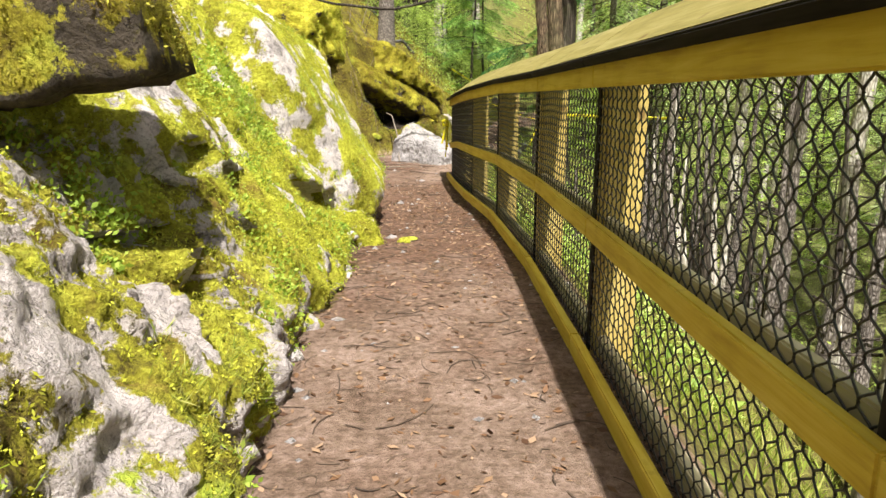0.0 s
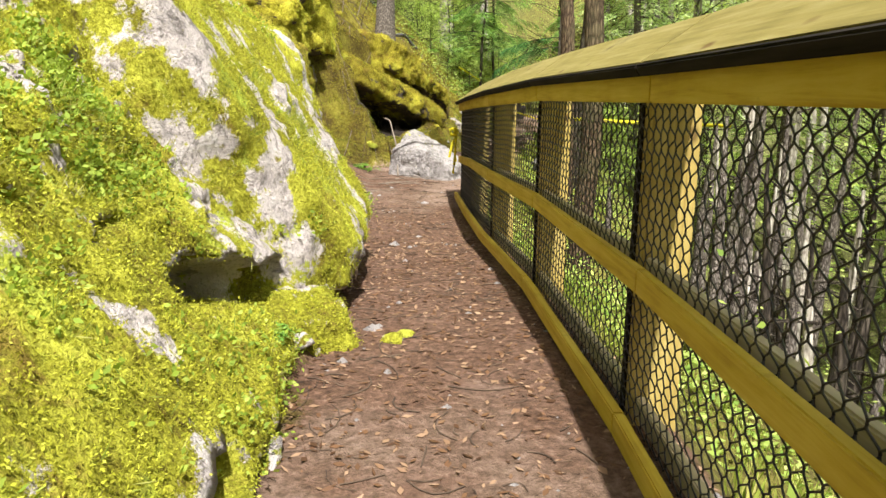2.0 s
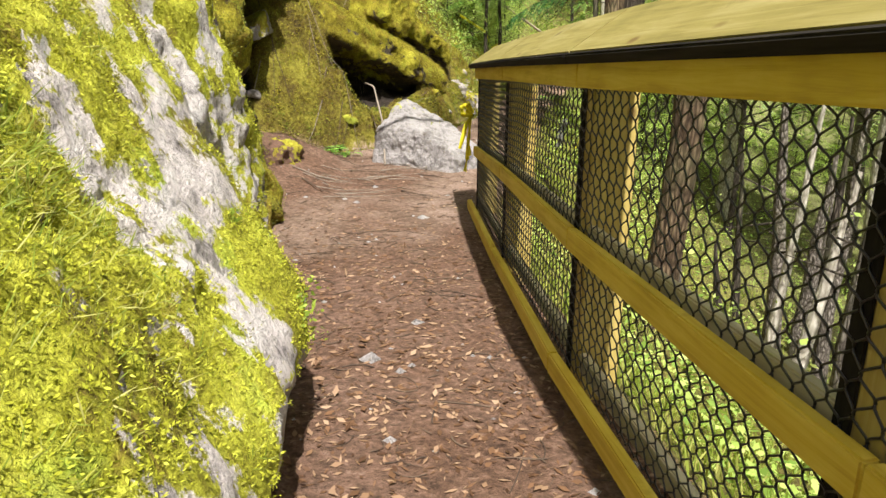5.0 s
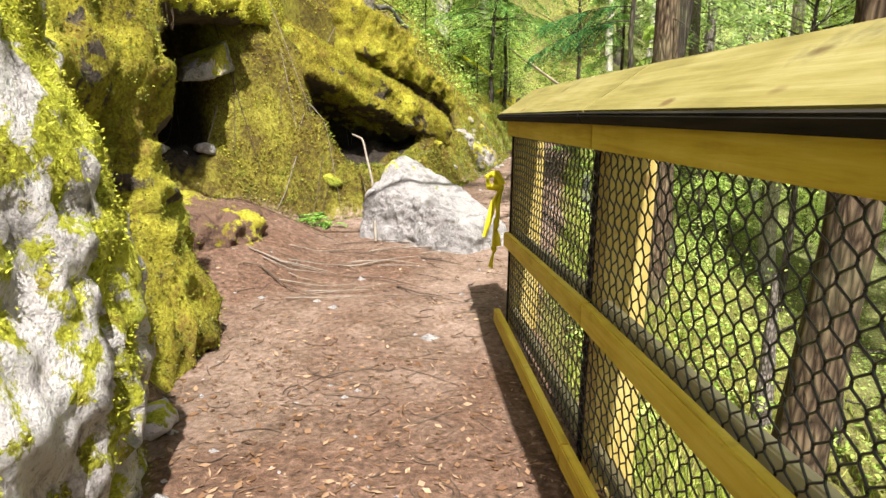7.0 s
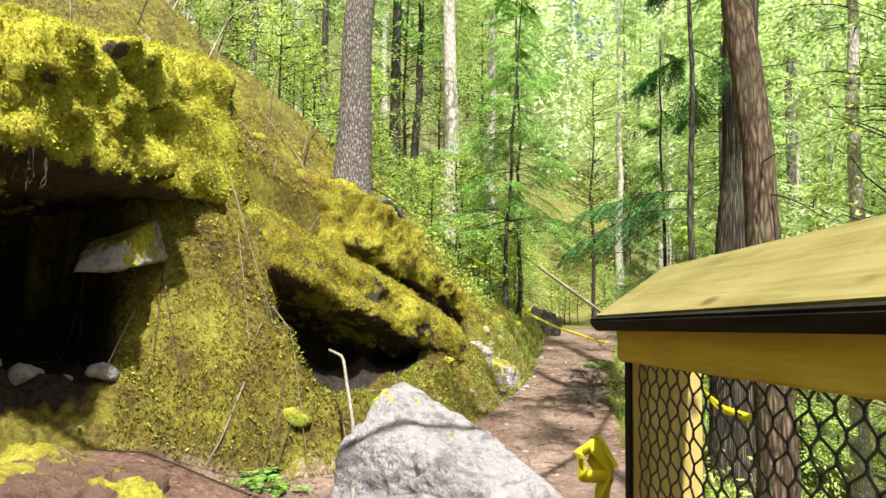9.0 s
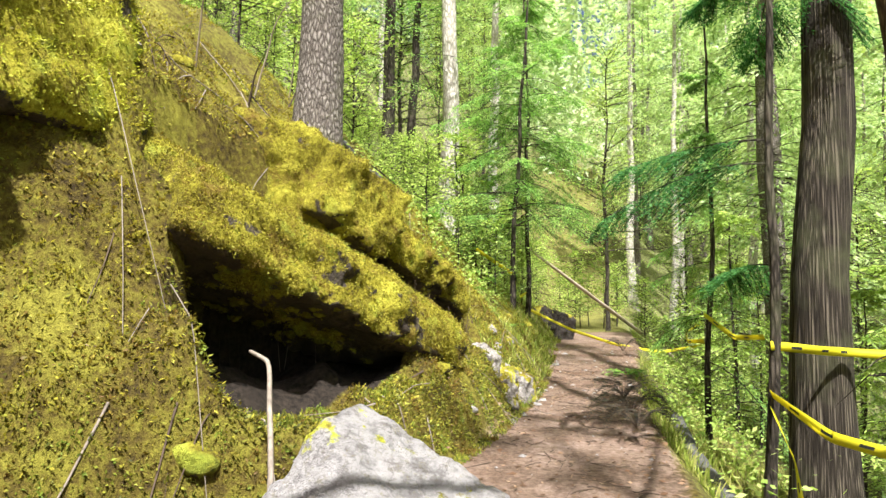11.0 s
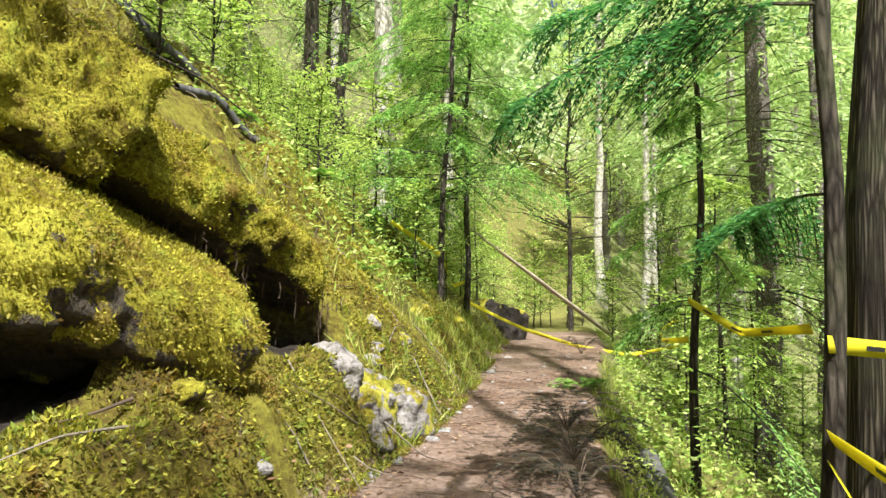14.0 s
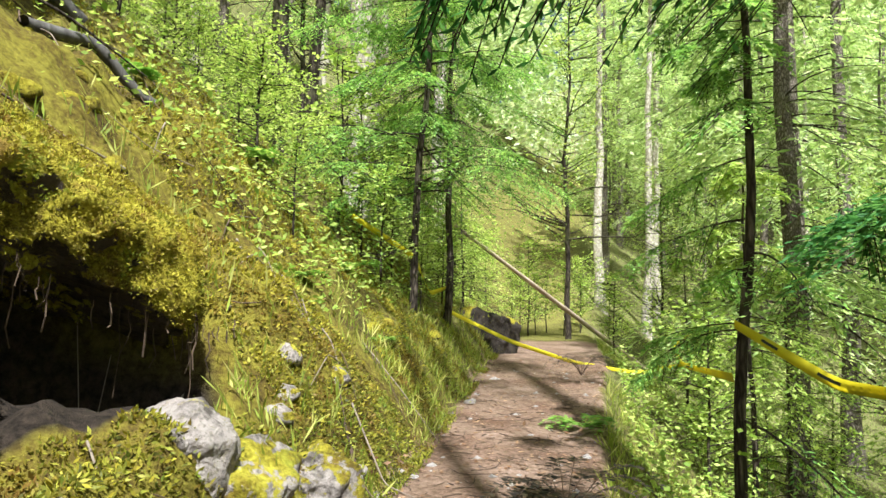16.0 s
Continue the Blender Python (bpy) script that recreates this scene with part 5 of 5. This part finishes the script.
for k, (x, y, lift, n_, ln) in enumerate([(-0.68, 15.5, 0.03, 8, 0.30), (-0.45, 15.45, 0.0, 6, 0.22), (0.15, 16.7, 0.0, 4, 0.14), (-0.6, 2.55, 0.03, 6, 0.2), (-0.58, 3.9, 0.03, 8, 0.2), (-0.5, 5.3, 0.03, 6, 0.16),
                                    (3.9, 22.3, 0.0, 8, 0.4), (2.2, 22.6, 0.0, 7, 0.3), (1.5, 22.0, 0.0, 7, 0.35), (-1.15, 12.4, 0.0, 5, 0.2),
                                    (1.9, 24.0, 0.0, 8, 0.45), (0.9, 23.2, 0.0, 8, 0.45), (2.6, 25.4, 0.0, 8, 0.4), (0.2, 21.8, 0.0, 7, 0.4)]):
    frond_plant("fern", "small bright green fern growing in moss", on(x, y, lift), n_, ln, 400 + k, leaf=0.2 * ln)
for k, (x, y, n_, ln) in enumerate([(3.0, 19.8, 20, 0.6), (2.8, 19.0, 20, 0.6), (2.6, 18.3, 16, 0.5), (4.75, 25.0, 14, 0.6)]):
    frond_plant("dead_fern", "dark withered fern fronds drooping over the trail's edge", on(x, y, 0.08), n_, ln, 500 + k, "dead_frond", 0.05, 1.9)


# ---- warning tape ----
def tape(name, label, points, width=0.075, twist=0.6, seed=0, parent=None):
    r = np.random.default_rng(seed)
    pts = np.array(points, float)
    s = np.linspace(0, len(pts) - 1, 12 * len(pts))
    line = np.stack([np.interp(s, np.arange(len(pts)), pts[:, i]) for i in range(3)], axis=1)
    for _ in range(4):
        line[1:-1] = (line[:-2] + 2 * line[1:-1] + line[2:]) / 4
    way = unit(np.gradient(line, axis=0))
    flat = unit(np.cross(way, np.array([0.02, 0.03, 1.0])))
    up = np.cross(flat, way)
    a = twist * np.sin(s * r.uniform(1.5, 3.0) + r.uniform(0, 6))[:, None]
    across = up * np.cos(a) + flat * np.sin(a)
    out = np.cross(way, across) * 0.0008
    ring = np.stack([line + across * width / 2 + out, line - across * width / 2 + out, line - across * width / 2 - out, line + across * width / 2 - out], axis=1)
    idx = np.arange(len(s) * 4).reshape(len(s), 4)
    nxt = np.roll(idx, -1, axis=1)
    faces = np.stack([idx[:-1], nxt[:-1], nxt[1:], idx[1:]], axis=-1).reshape(-1, 4)
    me = mesh_of(name, ring.reshape(-1, 3), faces, M["tape"], True)
    if parent:
        return part(name, me, None, parent)
    ob = tagged(new(name, me), label, "tape")
    # the black print, too worn to read
    bars = []
    for k in range(6, len(s) - 8, 9):
        seg = [k, k + 1, k + 2, k + 3]
        o = np.cross(way[seg], across[seg]) * 0.0022
        bars.append(np.stack([line[seg] + across[seg] * width * 0.14 + o, line[seg] - across[seg] * width * 0.14 + o], axis=1))
    if bars:
        v = np.array(bars).reshape(-1, 3)
        q = np.arange(len(v)).reshape(len(bars), 4, 2)
        fc = np.stack([q[:, :-1, 0], q[:, 1:, 0], q[:, 1:, 1], q[:, :-1, 1]], axis=-1).reshape(-1, 4)
        tagged(part("print", mesh_of("print", v, fc, M["ink"]), None, ob, "worn black print"), kind="stuff")
    return ob


LABEL = "yellow plastic warning tape strung between trees"
tape("warning_tape", LABEL, [(3.55, 17.82, 0.72), (4.0, 17.85, 0.68), (4.35, 17.98, 0.66), (5.4, 17.4, 0.62), (7.0, 16.6, 0.6)], seed=1, twist=0.3)
tape("warning_tape", LABEL, [(3.55, 17.83, 0.33), (3.5, 17.0, 0.14), (3.32, 15.95, 0.2)], seed=2, twist=0.5)
tape("warning_tape", LABEL, [(3.55, 17.83, 0.22), (3.3, 17.1, -0.05), (3.05, 16.6, -0.3)], seed=3, twist=0.7, width=0.05)
tape("warning_tape", LABEL, [(4.26, 20.56, 0.95), (4.0, 19.3, 0.72), (3.58, 17.97, 0.78)], seed=4, twist=0.6, width=0.05)
tape("warning_tape", LABEL, [(7.2, 27.0, 0.25), (6.2, 26.8, 0.1), (5.2, 26.6, 0.25), (4.2, 26.5, 0.55), (3.2, 26.35, 1.0)], seed=5, twist=0.5, width=0.06)
tape("warning_tape", LABEL, [(7.2, 27.0, 0.75), (6.4, 26.0, 0.55), (5.2, 23.2, 0.5), (4.3, 20.65, 0.62)], seed=6, twist=0.5, width=0.06)
tape("warning_tape", LABEL, [(3.2, 26.35, 1.3), (2.9, 25.5, 1.2), (2.62, 24.6, 1.6), (1.9, 24.2, 2.0)], seed=7, twist=0.5, width=0.06)
knot = thing("tape_knot", "yellow warning tape knotted round the fence's end post", "tape")
for k, pts in enumerate([[(0.925, 12.47, 0.66), (0.905, 12.5, 0.58), (0.90, 12.52, 0.42), (0.885, 12.5, 0.2), (0.87, 12.53, 0.08)],
                         [(0.925, 12.46, 0.64), (0.90, 12.44, 0.55), (0.89, 12.42, 0.36), (0.90, 12.4, 0.26)],
                         [(0.925, 12.45, 0.66), (0.86, 12.42, 0.74), (0.81, 12.40, 0.72), (0.83, 12.42, 0.65), (0.92, 12.45, 0.64)],
                         [(0.92, 12.44, 0.64), (0.86, 12.40, 0.56), (0.83, 12.38, 0.44), (0.80, 12.37, 0.33)],
                         [(0.93, 12.46, 0.66), (0.90, 12.5, 0.74), (0.885, 12.52, 0.68), (0.92, 12.5, 0.62)]]):
    tape("loop" if k in (2, 4) else "tail", "", pts, 0.042, 0.4, 20 + k, knot)


def rock_grass():
    """Tufts of thin grass on the sunlit boulders."""
    r = np.random.default_rng(91)
    at = []
    boulders = [o for o in scene.objects if o.name.startswith("mossy_boulder") and o.parent is None]
    for ob in boulders:
        me = ob.data
        n_ = len(me.vertices)
        co, nr = np.zeros(n_ * 3, np.float32), np.zeros(n_ * 3, np.float32)
        me.vertices.foreach_get("co", co)
        me.vertices.foreach_get("normal", nr)
        moss = np.zeros(n_, np.float32)
        me.attributes["moss"].data.foreach_get("value", moss)
        co = co.reshape(-1, 3) + np.array(ob.location)
        ok = np.nonzero((moss > 0.7) & (nr.reshape(-1, 3)[:, 0] > 0.1) & (co[:, 2] > 0.05) & (fbm(co * 2.2, 2, 95) > 0.12))[0]
        at.append(co[r.choice(ok, min(len(ok), 450))])
    at = np.repeat(np.concatenate(at), 6, axis=0)
    at += r.normal(0, 0.015, at.shape)
    way = np.array([0.45, 0, 0.55]) + r.normal(0, 0.4, at.shape)
    ln = r.uniform(0.02, 0.075, len(at))
    tagged(new("boulder_grass", mesh_of("boulder_grass", *blades(at, way, ln, ln * 0.055), M["grass"])), "thin pale green grass on mossy boulders", "grass", kind="stuff")


rock_grass()


def boulder_leaves():
    """Small leafy weeds and fern tips in the moss of the sunlit boulders."""
    r = np.random.default_rng(93)
    at, out = [], []
    for ob in [o for o in scene.objects if o.name.startswith("mossy_boulder") and o.parent is None]:
        n_ = len(ob.data.vertices)
        co, nr = np.zeros(n_ * 3, np.float32), np.zeros(n_ * 3, np.float32)
        ob.data.vertices.foreach_get("co", co)
        ob.data.vertices.foreach_get("normal", nr)
        moss = np.zeros(n_, np.float32)
        ob.data.attributes["moss"].data.foreach_get("value", moss)
        co, nr = co.reshape(-1, 3) + np.array(ob.location), nr.reshape(-1, 3)
        low = np.clip(1.1 - co[:, 2], 0.0, 1.0)
        ok = np.nonzero((moss > 0.5) & (nr[:, 0] > 0.0) & (co[:, 2] > 0.02) & (fbm(co * 1.7, 3, 97) + 0.5 * low > 0.4))[0]
        one = r.choice(ok, min(len(ok), 750))
        at.append(co[one])
        out.append(nr[one])
    at, out = np.repeat(np.concatenate(at), 7, axis=0), np.repeat(np.concatenate(out), 7, axis=0)
    at = at + r.normal(0, 0.018, at.shape) + out * r.exponential(0.018, (len(at), 1))
    way = out * 0.6 + np.array([0.1, 0, 0.1]) + r.normal(0, 0.6, at.shape)
    ln = r.uniform(0.012, 0.034, len(at))
    tagged(new("boulder_weeds", mesh_of("boulder_weeds", *blades(at, way, ln, ln * 0.6, out + r.normal(0, 0.5, at.shape)), M["weed"])), "small fresh green weeds on mossy boulders", "weeds", kind="stuff")


boulder_leaves()


def hanging_roots():
    """Fine roots and moss strands that hang below the overhangs."""
    r = np.random.default_rng(120)
    lines = []
    for a, b, m in (((-0.95, 16.95, 1.35), (1.0, 18.3, 0.72), 130), ((0.35, 18.75, 1.35), (1.4, 20.1, 0.85), 70), ((-4.0, 14.15, 2.0), (-1.6, 14.2, 1.9), 120), ((-0.75, 6.2, 0.32), (-0.2, 6.45, 0.22), 50)):
        t = r.uniform(0, 1, (m, 1))
        top = np.array(a) * (1 - t) + np.array(b) * t + r.normal(0, 0.05, (m, 3)) * np.array([1, 1, 0.6])
        ln = r.exponential(0.07, m) + 0.04
        s = np.linspace(0, 1, 5)
        lines.append(top[:, None] - np.array([0, 0, 1.0]) * (s[None, :, None] * ln[:, None, None]) + r.normal(0, 0.012, (m, 5, 3)) * s[None, :, None])
    lines = np.concatenate(lines)
    tagged(new("hanging_roots", mesh_of("hanging_roots", *tubes(lines, r.uniform(0.0012, 0.004, (len(lines), 1)), 4), M["twig"])), "thin dark roots hanging below mossy overhangs", "roots", kind="stuff")


hanging_roots()
for k in range(16):
    x, y = pick.uniform(-3.2, -0.6), pick.uniform(17.0, 20.5)
    ln, a = pick.uniform(0.5, 1.6), pick.uniform(-1.2, 0.6)
    base = on(x, y, -0.03)
    stick("bare_stem", "thin bare stem arching up from the mossy slope", [base, (base[0] + 0.2 * ln * math.cos(a), base[1] + 0.2 * ln * math.sin(a), base[2] + 0.5 * ln),
          (base[0] + 0.6 * ln * math.cos(a), base[1] + 0.6 * ln * math.sin(a), base[2] + 0.8 * ln)], pick.uniform(0.006, 0.014), 0.002, M["dead_wood" if k % 2 else "twig"], "stem", 5)
